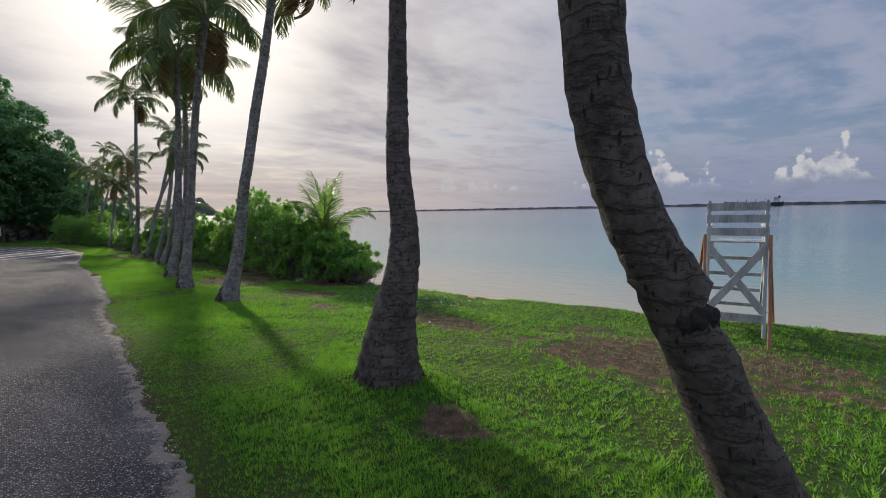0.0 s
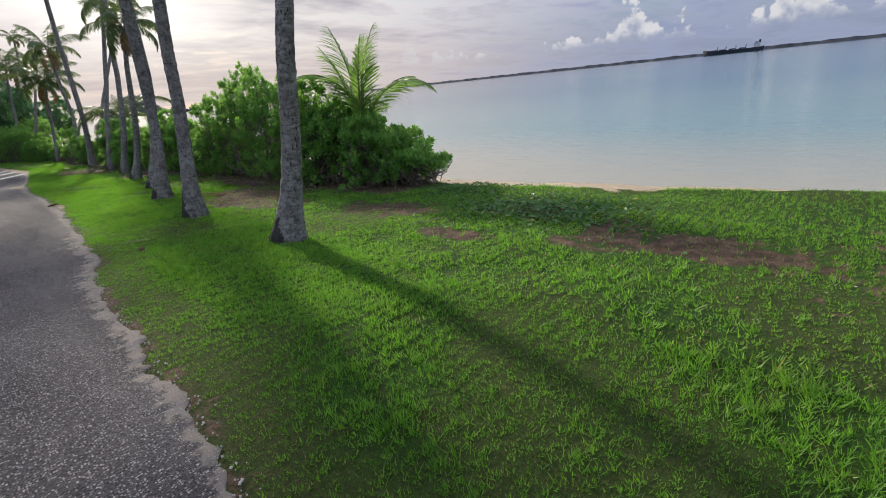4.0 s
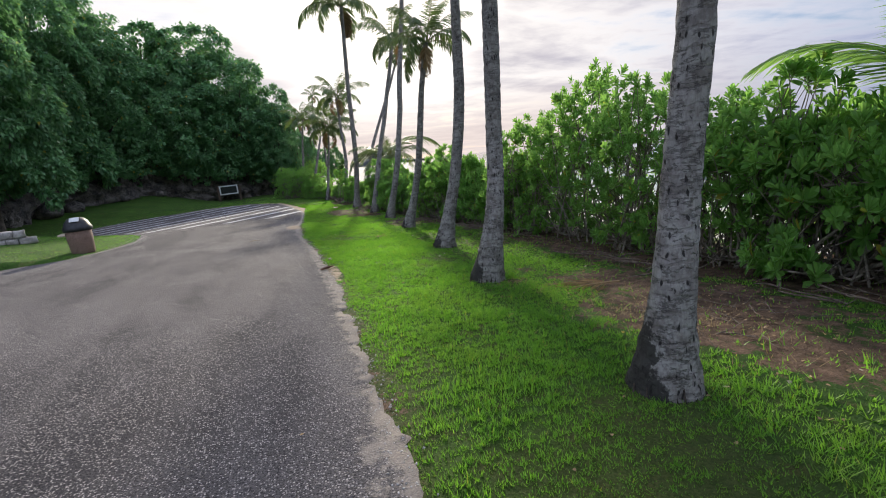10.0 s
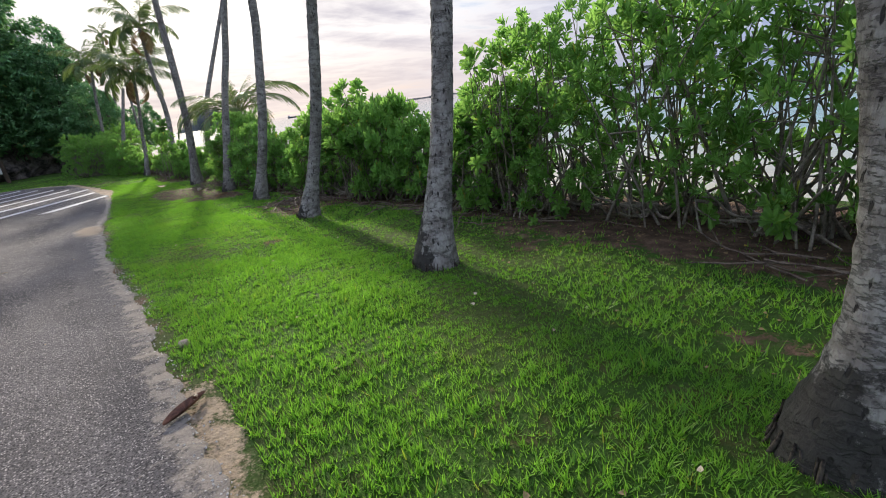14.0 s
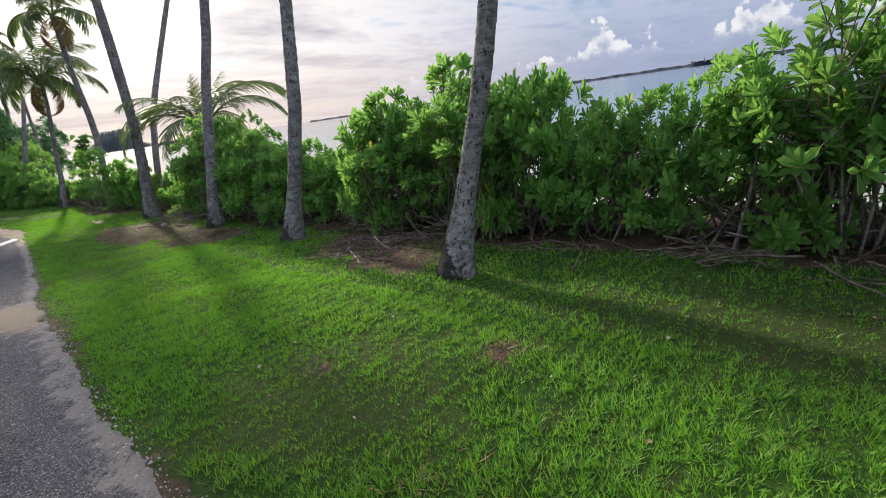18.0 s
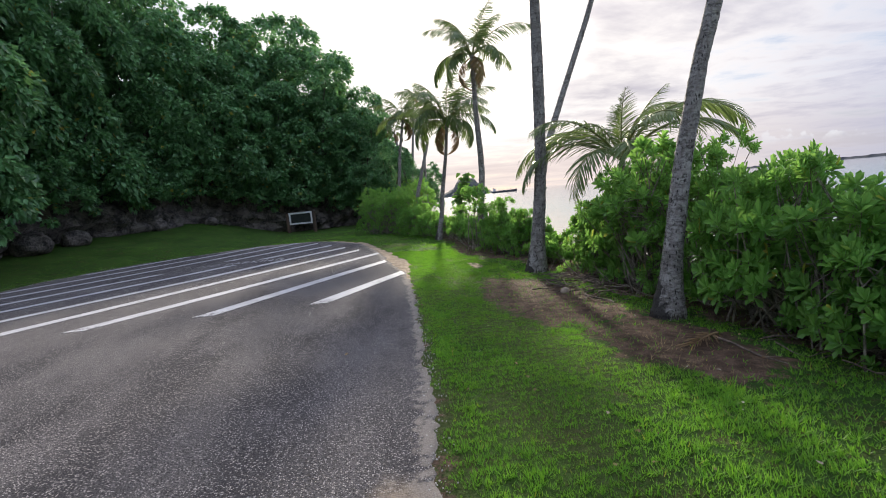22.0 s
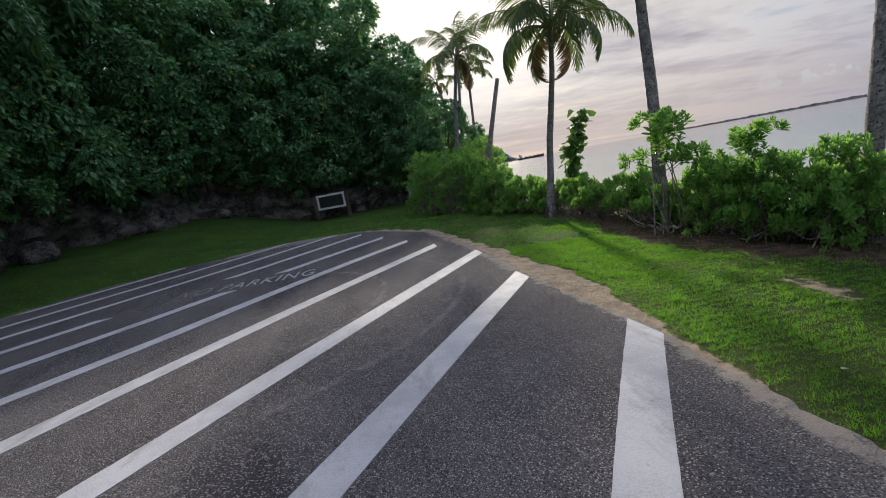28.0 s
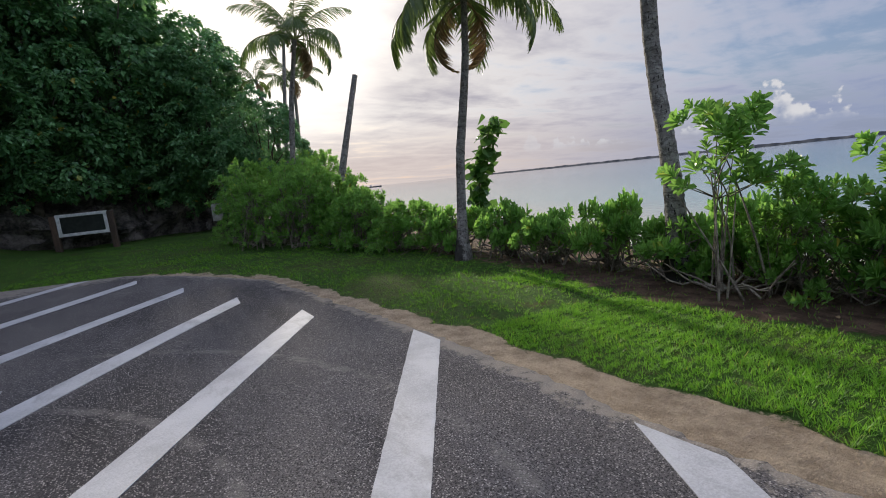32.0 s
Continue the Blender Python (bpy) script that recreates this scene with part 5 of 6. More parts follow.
def tree_mesh(seed, r, h, boughs, leaf):
    """Limbs and a crown of lobes; every lobe carries domed boughs of drooping leaves with dark gaps between."""
    rng = np.random.default_rng(seed)
    lobes = 22
    la = np.arange(lobes) * 2.4 + rng.normal(0, 0.3, lobes)
    lz = (0.14 + 0.74 * (np.arange(lobes) + 0.5) / lobes) * h * rng.uniform(0.93, 1.07, lobes)
    lr = rng.uniform(0.35, 0.72, lobes) * r * np.sqrt(np.clip(1.12 - (lz / h) ** 2.2, 0.05, 1))
    centre = np.stack([lr * np.cos(la), lr * np.sin(la), lz], 1)
    size = rng.uniform(0.34, 0.50, lobes) * r
    per = 80
    k = np.repeat(np.arange(lobes), boughs // lobes + 1)[:boughs]
    d = rng.normal(0, 1, (boughs, 3))
    d /= np.linalg.norm(d, axis=1)[:, None]
    away = centre[k] * np.array([1, 1, 0])
    away /= np.linalg.norm(away, axis=1)[:, None] + 1e-9
    d = d + 0.7 * away + np.array([0, 0, 0.25])
    d /= np.linalg.norm(d, axis=1)[:, None]
    bc = centre[k] + d * (size[k] * rng.uniform(0.78, 1.05, boughs))[:, None] * np.array([1, 1, 0.9])
    br = rng.uniform(0.55, 1.0, boughs) * 0.17 * r
    # leaves lie like shingles over the outer side of each bough
    e = rng.normal(0, 1, (boughs * per, 3))
    e /= np.linalg.norm(e, axis=1)[:, None]
    o = np.repeat(d + np.array([0, 0, 0.35]), per, 0)
    e = e + 0.75 * o
    e /= np.linalg.norm(e, axis=1)[:, None]
    n = boughs * per
    pos = np.repeat(bc, per, 0) + e * (np.repeat(br, per) * rng.uniform(0.6, 1.08, n))[:, None] * np.array([1, 1, 0.85])
    axis = e * np.array([0.75, 0.75, 0.3]) + np.array([0, 0, -0.45]) + rng.normal(0, 0.35, (n, 3))
    lv = np.array([[0, 0, 0], [0.45, 0.34, 0.05], [1, 0, -0.12], [0.45, -0.34, 0.05]])
    v, f = scatter(lv, np.array([[0, 1, 2, 3]]), pos, bases(axis, rng.normal(0, 0.45, n)), leaf * rng.uniform(0.7, 1.25, n))
    crown = fast_mesh("crown", v, f, M["tree_leaf"])
    pieces = [tube(np.array([[0, 0, -0.3], [0.1, 0.05, h * 0.2], [0, 0, h * 0.45]]), [0.30, 0.22, 0.14], 9)]
    for c in centre:
        t = np.linspace(0, 1, 6)[:, None]
        b = np.array([0, 0, h * rng.uniform(0.08, 0.35)])
        P = b * (1 - t) + c * t + np.array([0, 0, 0.6]) * t * (1 - t) + rng.normal(0, 0.05, (6, 3))
        pieces.append(tube(P, np.linspace(0.10, 0.03, 6), 6))
    v, f = joined(pieces)
    return crown, fast_mesh("trunk", v, f, M["dark_trunk"], True)


TREES = [tree_mesh(2, 4.4, 13.0, 350, 0.30), tree_mesh(5, 4.2, 12.0, 330, 0.28), tree_mesh(9, 4.6, 13.5, 350, 0.31)]


def tree(x, y, s, k, turn, lift=0.0, sz=1.0):
    ob = thing("broadleaf_tree", "dark green broadleaf tree crowding the shaded cliff", "tree", pose(x, y, float(land(x, y)) + lift, 0, 0, turn), "trees on the cliff")
    crown, trunk = TREES[k]
    m = Matrix.Diagonal((s, s, s * sz, 1))
    part("crown", crown, None, ob, at=m)
    part("trunk", trunk, None, ob, at=m)


WOOD = [
    (-13.9, 49.5, 0.92, 0), (-18.5, 43.0, 1.0, 1), (-15.6, 54.5, 1.0, 2), (-13.4, 59.8, 1.0, 1), (-17.5, 60.0, 1.25, 0), (-10.8, 65.5, 1.0, 2), (-14.0, 68.5, 1.3, 1), (-7.4, 69.6, 1.0, 0), (-8.8, 75.0, 1.3, 2),
    (-3.4, 72.6, 1.08, 1), (-3.0, 78.5, 1.5, 0), (0.6, 74.4, 1.12, 2), (3.2, 77.5, 1.05, 1), (4.6, 72.5, 0.74, 0), (8.3, 78.0, 0.45, 2), (6.6, 66.5, 0.5, 1), (-23.0, 37.0, 1.1, 0), (-20.5, 49.5, 1.25, 2), (-21.0, 57.0, 1.3, 1), (-28.0, 29.0, 1.2, 2), (12.5, 84.0, 0.5, 1),
]
for i, (x, y, s, k) in enumerate(WOOD):
    tree(x, y, s, k, i * 83.0, 0.5, 1.35 if x < -13 else 1.06)

SHRUBS = [tree_mesh(12, 2.3, 3.6, 120, 0.24), tree_mesh(14, 2.1, 3.2, 110, 0.22)]


def cliff_shrub(x, y, k, s, turn, lift):
    ob = thing("cliff_shrub", "dark green shrub hanging over the limestone cliff edge", "shrub", pose(x, y, float(land(x, y)) + lift, 0, 0, turn), "shrubs along the cliff")
    crown, trunk = SHRUBS[k]
    part("crown", crown, None, ob, at=Matrix.Scale(s, 4))
    part("trunk", trunk, None, ob, at=Matrix.Scale(s, 4))


rng = random.Random(17)
cx, cy = np.array(CLIFF).T
for i in range(22):
    y = 36.0 + 36.5 * i / 21
    x = float(np.interp(y, cy, cx)) - 0.3 + rng.uniform(-0.5, 0.5)
    cliff_shrub(x, y, i % 2, rng.uniform(0.75, 1.05), i * 71.0, rng.uniform(1.5, 2.4))

# ---- built things ----


def lifeguard_chair():
    z = float(land(8.9, 2.0))
    ob = thing("lifeguard_chair", "tall weathered white wooden lifeguard chair with brown props on the lawn", "lifeguard chair", pose(9.0, 2.02, z, 0, 0, 14) @ Matrix.Diagonal((1, 1, 1.04, 1)))
    W, H = 0.85, 2.28
    g, b = M["grey_wood"], M["brown_wood"]
    hw = W / 2
    for s in (-1, 1):
        part("back_post", beam((0.0, s * hw, 0.02), (0.30, s * hw, H), 0.05, 0.11), g, ob)
        part("front_leg", beam((1.35, s * (hw + 0.08), 0.0), (0.75, s * hw, 1.62), 0.05, 0.11), g, ob)
        part("side_brace", beam((0.12, s * hw, 0.35), (0.82, s * hw, 1.42), 0.03, 0.10), g, ob)
        part("side_brace", beam((1.2, s * hw, 0.35), (0.28, s * hw, 1.42), 0.03, 0.10), g, ob)
        part("seat_rail", beam((0.15, s * (hw - 0.05), 1.50), (0.95, s * (hw - 0.05), 1.52), 0.04, 0.12), g, ob)
        part("armrest", beam((0.28, s * hw, 1.84), (0.92, s * hw, 1.86), 0.10, 0.03), g, ob)
        part("arm_post", beam((0.86, s * hw, 1.45), (0.86, s * hw, 1.84), 0.05, 0.08), g, ob)
        part("foot_rail", beam((0.05, s * hw, 0.30), (1.28, s * (hw + 0.06), 0.30), 0.03, 0.10), g, ob)
        part("prop", beam((-0.92, s * (hw + 0.02), -0.02), (0.10, s * (hw + 0.05), 1.70), 0.05, 0.08), b, ob, "bare brown timber prop")
        part("prop", beam((2.1, s * (hw + 0.30), -0.24), (0.78, s * (hw + 0.09), 1.6), 0.05, 0.08), b, ob, "bare brown timber prop")
    for zz, x in ((2.18, 0.275), (1.98, 0.25), (1.76, 0.22)):
        part("back_slat", box(0.03, W + 0.08, 0.135, 0.006, (x - 0.03, 0, zz)), g, ob)
    for i in range(5):
        part("seat_slat", box(0.12, W, 0.025, 0.005, (0.25 + i * 0.145, 0, 1.585)), g, ob)
    part("cross_brace", beam((0.02, -hw, 0.42), (0.16, hw, 1.52), 0.03, 0.12), g, ob)
    part("cross_brace", beam((-0.02, hw, 0.42), (0.12, -hw, 1.52), 0.03, 0.12), g, ob)
    part("bottom_rail", box(0.035, W, 0.14, 0.006, (0.0, 0, 0.34)), g, ob)
    for i in range(4):
        zz = 0.35 + i * 0.30
        part("rung", box(0.04, W, 0.06, 0.005, (1.32 - 0.36 * zz, 0, zz)), g, ob)


lifeguard_chair()


def sign_board():
    z = float(land(-1.3, 68.8))
    ob = thing("sign_board", "park notice board with white frame between dark timber posts", "sign board", pose(-1.3, 68.8, z, 0, 0, -14))
    for s in (-1, 1):
        part("post", box(0.24, 0.24, 1.75, 0.02, (s * 1.12, 0, 0.82)), M["post_wood"], ob)
    part("panel", box(1.8, 0.06, 0.75, 0.005, (0, 0, 1.22)), M["panel"], ob, "dark unlit notice panel")
    for s in (-1, 1):
        part("frame_rail", box(2.0, 0.11, 0.14, 0.01, (0, -0.03, 1.22 + s * 0.44)), M["white_paint"], ob)
        part("frame_stile", box(0.14, 0.105, 0.76, 0.01, (s * 0.92, -0.03, 1.22)), M["white_paint"], ob)


sign_board()


def small_sign():
    z = float(land(4.1, 66.9))
    ob = thing("small_sign", "small pale blank sign on a thin post by the bushes", "sign", pose(4.1, 66.9, z, 0, 0, -10))
    part("post", box(0.07, 0.07, 1.5, 0.008, (0, 0.04, 0.72)), M["post_wood"], ob)
    part("plate", box(0.48, 0.02, 0.85, 0.005, (0, -0.01, 1.15)), M["concrete"], ob, "pale weathered sign plate")


small_sign()


def lathe(profile, sides=24):
    r, z = np.array(profile, float).T
    return tube(np.stack([0 * z, 0 * z, z], 1), r, sides)


def litter_bin():
    x, y = -4.25, 30.6
    ob = thing("litter_bin", "round brown pebbled litter bin with black domed lid on grass", "litter bin", pose(x, y, float(land(x, y))))
    v, f = lathe([(0.0, -0.07), (0.30, -0.06), (0.325, 0.04), (0.35, 0.45), (0.36, 0.78), (0.0, 0.79)])
    part("body", fast_mesh("body", v, f, M["bin_body"], True), None, ob)
    v, f = lathe([(0.37, 0.72), (0.40, 0.74), (0.40, 0.84), (0.36, 0.90), (0.32, 1.02), (0.22, 1.13), (0.0, 1.17)])
    lid = part("lid", fast_mesh("lid", v, f, M["bin_lid"], True), None, ob, "black plastic domed lid")
    part("flap", box(0.26, 0.02, 0.17, 0.006, (0.05, -0.295, 1.10), Matrix.Rotation(radians(-42), 4, "X")), M["white_paint"], lid, "pale square lid flap")


litter_bin()


def low_wall():
    """A short run of rough old stone blocks, two courses high."""
    rng = random.Random(9)
    z = float(land(-7.6, 33.6))
    ob = thing("low_wall", "short low wall of rough old stone blocks on grass", "wall", pose(-8.3, 33.9, z - 0.12, 0, 0, 18))
    for row in range(2):
        x = -1.5 + 0.12 * row
        while x < 1.4 - 0.25 * row:
            w = rng.uniform(0.34, 0.62)
            bm = box(w - 0.025, 0.46 - 0.05 * row, 0.27, 0.0, (x + w / 2, rng.uniform(-0.03, 0.03), 0.13 + 0.275 * row))
            bmesh.ops.subdivide_edges(bm, edges=bm.edges[:], cuts=2, use_grid_fill=True)
            for v in bm.verts:
                v.co += 0.05 * noise.noise_vector(v.co * 4.1 + Vector((7 * row, 0, 0)))
            for f in bm.faces:
                f.smooth = True
            part("stone", bm, M["concrete"], ob)
            x += w


low_wall()

# ---- far distance over the water ----


def far(az, dist):
    a = radians(az)
    return math.sin(a) * dist, 30 + math.cos(a) * dist


def breakwater():
    a, b = np.array([620.0, 900.0]), np.array([560.0, -1600.0])
    t = np.linspace(0, 1, 400)
    P = a + (b - a) * t[:, None]
    h = 2.9 + 0.35 * np.sin(t * 900) + 0.3 * np.sin(t * 311)
    V, F = [], []
    for (x, y), z in zip(P, h):
        V += [(x - 7, y, SEA - 1), (x - 2.5, y, SEA + z), (x + 2.5, y, SEA + z), (x + 7, y, SEA - 1)]
    for i in range(399):
        for c in range(3):
            F.append((4 * i + c, 4 * i + c + 1, 4 * i + c + 5, 4 * i + c + 4))
    tagged(new("breakwater", fast_mesh("breakwater", np.array(V), np.array(F), M["breakwater"])), "long low dark stone breakwater across the lagoon", "breakwater", kind="structure")


breakwater()


def cargo_ship(x, y, turn, s, label):
    ob = thing("cargo_ship", label, "ship", pose(x, y, SEA, 0, 0, turn))
    bm = bmesh.new()
    sec = [(-24, 2.2, 4.0), (-22, 3.6, 3.4), (-8, 4, 3.1), (14, 4, 3.2), (21, 2.6, 4.2), (25, 0.15, 5.0)]
    rows = []
    for px, w, h in sec:
        rows.append([bm.verts.new((px * s, c * w * k * s, zz * s)) for c, k, zz in ((-1, 0.8, -0.6), (-1, 1, h), (1, 1, h), (1, 0.8, -0.6))])
    for p, q in zip(rows, rows[1:]):
        for c in range(4):
            bm.faces.new((p[c], p[(c + 1) % 4], q[(c + 1) % 4], q[c]))
    bm.faces.new(rows[0])
    bm.faces.new(rows[-1])
    part("hull", bm, M["hull"], ob)
    part("superstructure", box(5 * s, 6 * s, 3.6 * s, 0.1, (-18.5 * s, 0, 5.2 * s)), M["ship_white"], ob)
    part("bridge", box(3.2 * s, 7 * s, 1.5 * s, 0.1, (-18.2 * s, 0, 7.7 * s)), M["ship_white"], ob)
    part("funnel", box(1.6 * s, 1.6 * s, 2.4 * s, 0.2, (-20.6 * s, 0, 8.4 * s)), M["hull"], ob)
    for px in (-10, -2, 6, 13):
        part("mast", box(0.5 * s, 0.5 * s, 3.4 * s, 0.02, (px * s, 0, 5.0 * s)), M["hull"], ob)
        part("hatch", box(5 * s, 5.5 * s, 1.0 * s, 0.1, ((px + 3) * s, 0, 3.7 * s)), M["hull"], ob)


cargo_ship(545, 110, 95, 1.02, "dark cargo ship with pale superstructure moored at the breakwater")
x, y = far(20.3, 800)
cargo_ship(x, y, -30, 0.9, "large pale vessel moored far off near the headland")
x, y = far(24.8, 700)
cargo_ship(x, y, -55, 0.42, "small dark barge lying far out on the water")


def headland():
    x, y = far(16.2, 1100)
    ob = thing("headland", "distant flat-topped wooded rock headland in haze", "headland", pose(x, y, SEA, 0, 0, -16))
    rng = np.random.default_rng(4)
    n, k = 60, 9
    V = []
    prof = np.interp(np.linspace(0, 1, n), [0, 0.1, 0.25, 0.32, 0.6, 0.66, 0.8, 1], [2, 12, 22, 39, 41, 30, 12, 1])
    for i in range(n):
        for j in range(k):
            u = j / (k - 1)
            V.append((-75 + 140 * i / n, -60 + 120 * u, prof[i] * math.sin(math.pi * u) ** 0.5 + rng.uniform(-1.2, 1.2) - 1))
    V = np.array(V)
    i = (np.arange(n - 1)[:, None] * k + np.arange(k - 1)).ravel()
    part("rock", fast_mesh("rock", V, np.stack([i, i + 1, i + k + 1, i + k], 1), M["far_rock"]), None, ob)


headland()


def crane(az, dist, h, lean):
    x, y = far(az, dist)
    ob = thing("harbour_crane", "distant grey harbour crane behind the breakwater", "crane", pose(x, y, SEA, 0, 0, 90))
    part("tower", box(2.5, 2.5, h * 0.55, 0.1, (0, 0, h * 0.27)), M["hull"], ob)
    part("jib", beam((0, 0, h * 0.5), (lean, 0, h), 1.2, 1.2, 0.05), M["hull"], ob)


crane(108.6, 640, 9.5, 7)
crane(109.7, 640, 12, -5)

# ---- litter, sticks and small things ----


def stick_meshes():
    rng = np.random.default_rng(61)
    out = []
    for k in range(7):
        t = np.linspace(-0.5, 0.5, 7)[:, None]
        P = t * np.array([1.0, 0, 0]) + np.cumsum(rng.normal(0, 0.022, (7, 3)), 0)
        pieces = [tube(P, np.linspace(0.020, 0.006, 7), 6)]
        for q in range(k % 3):
            a = P[3 + q]
            e = a + np.array([0.18, rng.normal(0, 0.16), abs(rng.normal(0, 0.08))])
            u = np.linspace(0, 1, 4)[:, None]
            pieces.append(tube(a * (1 - u) + e * u, np.linspace(0.009, 0.004, 4), 5))
        out.append(fast_mesh("branch", *joined(pieces), M["twig"], True))
    return out


STICKS = stick_meshes()


def stick_heap(x, y, rx, ry, n, seed, label, long=0.95, thick=0.75):
    rng = np.random.default_rng(seed)
    z = float(land(x, y))
    ob = thing("branch_heap", label, "branches", pose(x, y, z))
    for i in range(n):
        px, py = rng.normal(0, rx * 0.5), rng.normal(0, ry * 0.5)
        h = float(land(x + px, y + py)) - z + rng.uniform(0.0, 0.13)
        m = pose(px, py, h, 0, rng.normal(0, 6), rng.uniform(0, 360)) @ Matrix.Diagonal((q := rng.uniform(0.3 * long, long), q * thick, q * thick, 1))
        part("branch", STICKS[rng.integers(7)], None, ob, at=m)


stick_heap(6.6, 28.3, 0.9, 1.1, 48, 1, "heap of dry fallen branches under the hedge")
stick_heap(6.2, 28.0, 0.8, 0.9, 60, 8, "short broken lengths of dead wood on bare soil", 0.42, 1.7)
stick_heap(3.47, 25.8, 0.16, 0.13, 14, 9, "small clump of dry broken stalks in the turf", 0.28, 0.6)
stick_heap(6.7, 36.9, 0.7, 1.5, 100, 2, "tangle of dead grey branches between two palms")
stick_heap(7.3, 31.8, 0.7, 1.6, 60, 3, "loose dry twigs along the foot of the hedge")
stick_heap(6.9, 24.0, 0.6, 3.0, 50, 4, "scattered dry twigs on bare soil")
stick_heap(7.0, 14.6, 0.8, 1.4, 30, 5, "few dead branches lying under the bush")
stick_heap(5.5, 15.5, 0.9, 0.9, 40, 7, "dry twigs and stalks strewn over bare brown soil", 0.45)
stick_heap(6.6, 17.8, 0.5, 1.2, 24, 6, "dry twigs and leaf stalks on bare brown soil")


def blades(name, pos, height, width, mat, label, lean=0.5, seed=0):
    """Many bent, pointed blades of grass as one object; height and width may differ from blade to blade."""
    rng = np.random.default_rng(seed)
    n = len(pos)
    x, y, z = pos.T
    # blades stand in tufts and lean outwards from them
    order = np.argsort(np.floor(y * 8) * 1000 + x)
    x, y, z = x[order], y[order], z[order]
    home = np.minimum((np.arange(n) // 16) * 16 + 8, n - 1)
    ox, oy = x - x[home], y - y[home]
    tuft = (rng.random(n) < 0.7) & (np.hypot(ox, oy) < 0.16)
    pull = np.where(tuft, 0.42, 1.0)
    x, y = np.where(tuft, x[home] + ox * pull, x), np.where(tuft, y[home] + oy * pull, y)
    ox, oy = ox * pull, oy * pull
    b = np.where(tuft, np.arctan2(oy, ox), rng.uniform(0, 2 * np.pi, n)) + rng.normal(0, 0.6, n)
    a = b + np.pi / 2 + rng.normal(0, 0.6, n)
    stand = rng.uniform(0.65, 1.35, n)[home]
    if np.ndim(width):
        width = width[order]
    h = height * stand * rng.uniform(0.45, 1.25, n) * np.clip(1 + 0.4 * wave(x, y, 13.0, 3) + 0.35 * wave(x, y, 5.3, 6), 0.4, 1.8) * (1 - 0.62 * trodden_shaded(x, y))
    w = width * rng.uniform(0.7, 1.3, n) / 2
    k = lean * rng.uniform(0.2, 1.5, n)
    sx, sy = np.cos(a) * w, np.sin(a) * w
    dx, dy = np.cos(b) * h * k, np.sin(b) * h * k
    V = np.stack([np.stack([x - sx, y - sy, z - 0.006], 1), np.stack([x + sx, y + sy, z - 0.006], 1), np.stack([x + dx, y + dy, z + h * (1 - 0.22 * k)], 1)], 1).reshape(-1, 3)
    i = np.arange(n) * 3
    me = fast_mesh(name, V, np.stack([i, i + 1, i + 2], 1), mat)
    return tagged(new(name, me), label, "grass", kind="stuff")


def lawn_points(n, u0, u1, y0, y1, seed, keep_bare=0.06):
    """Points between u0 and u1 metres from the road's edge, thinned where the turf is worn."""
    rng = np.random.default_rng(seed)
    y = rng.uniform(y0, y1, n)
    r = along(RIGHT, np.minimum(y, 56.8))
    x = r + rng.uniform(u0, u1, n)
    ok = (x > r - 0.03 + 0.16 * np.abs(np.sin(y * 6.3) * np.sin(y * 1.9))) & (sandy(x, y) < 0.45)
    d = bare(x, y) + 0.16 * wave(x, y, 6.0, 8) + 0.12 * wave(x, y, 15.0, 5)
    patch = 0.8 + 0.3 * wave(x, y, 1.9, 7) * wave(x, y, 0.6, 9) + 0.3 * wave(x, y, 11.0, 2)
    ok &= rng.random(n) < np.where(d > 0.5, keep_bare, np.clip(1.15 - 1.1 * d, 0, 1)) * np.clip(patch, 0.4, 1)
    x, y = x[ok], y[ok]
    return np.stack([x, y, land(x, y)], 1)


near = lawn_points(700000, -0.05, 2.5, -0.5, 46, 1)
mid = np.concatenate([lawn_points(400000, 2.4, 6.3, -2, 48, 2), lawn_points(70000, 6.2, 10.6, -4, 12, 3, 0.3), lawn_points(40000, -0.05, 5.0, 46, 58, 4)])
wide = np.concatenate([np.full(len(near), 0.0078), np.full(len(mid), 0.0125)])
blades("grass", np.concatenate([near, mid]), 0.05, wide, M["blade"], "short bright green lawn grass, worn thin in places", lean=0.8, seed=5)


def bank_points(n, seed):
    rng = np.random.default_rng(seed)
    y = rng.uniform(29, 66, n)
    x = along(LEFT, np.minimum(y, 56.8)) - 6.5 * rng.random(n) ** 1.6 - 0.1
    far_side = y > 57
    x = np.where(far_side, rng.uniform(-9, 4, n), x)
    return np.stack([x, y, land(x, y)], 1)


blades("bank_grass", bank_points(60000, 8), 0.06, 0.012, M["blade"], "shaded mown grass bank below the cliff", seed=9)


def leaf_cover(name, pos, size, mat, label, category, seed, tilt=0.35):
    rng = np.random.default_rng(seed)
    n = len(pos)
    lv, lf = leaf_shape(0.75, 0.06, -0.1)
    axis = np.stack([np.cos(a := rng.uniform(0, 6.28, n)), np.sin(a), rng.normal(0, tilt, n)], 1)
    v, f = scatter(lv, lf, pos + np.array([0, 0, 0.012]), bases(axis, rng.normal(0, 0.4, n)), size * rng.uniform(0.6, 1.3, n))
    return tagged(new(name, fast_mesh(name, v, f, mat)), label, category, kind="stuff")


def spread(n, cx, cy, rx, ry, seed, h=0.0):
    rng = np.random.default_rng(seed)
    x, y = rng.normal(cx, rx, n), rng.normal(cy, ry, n)
    return np.stack([x, y, land(x, y) + h * rng.random(n)], 1)


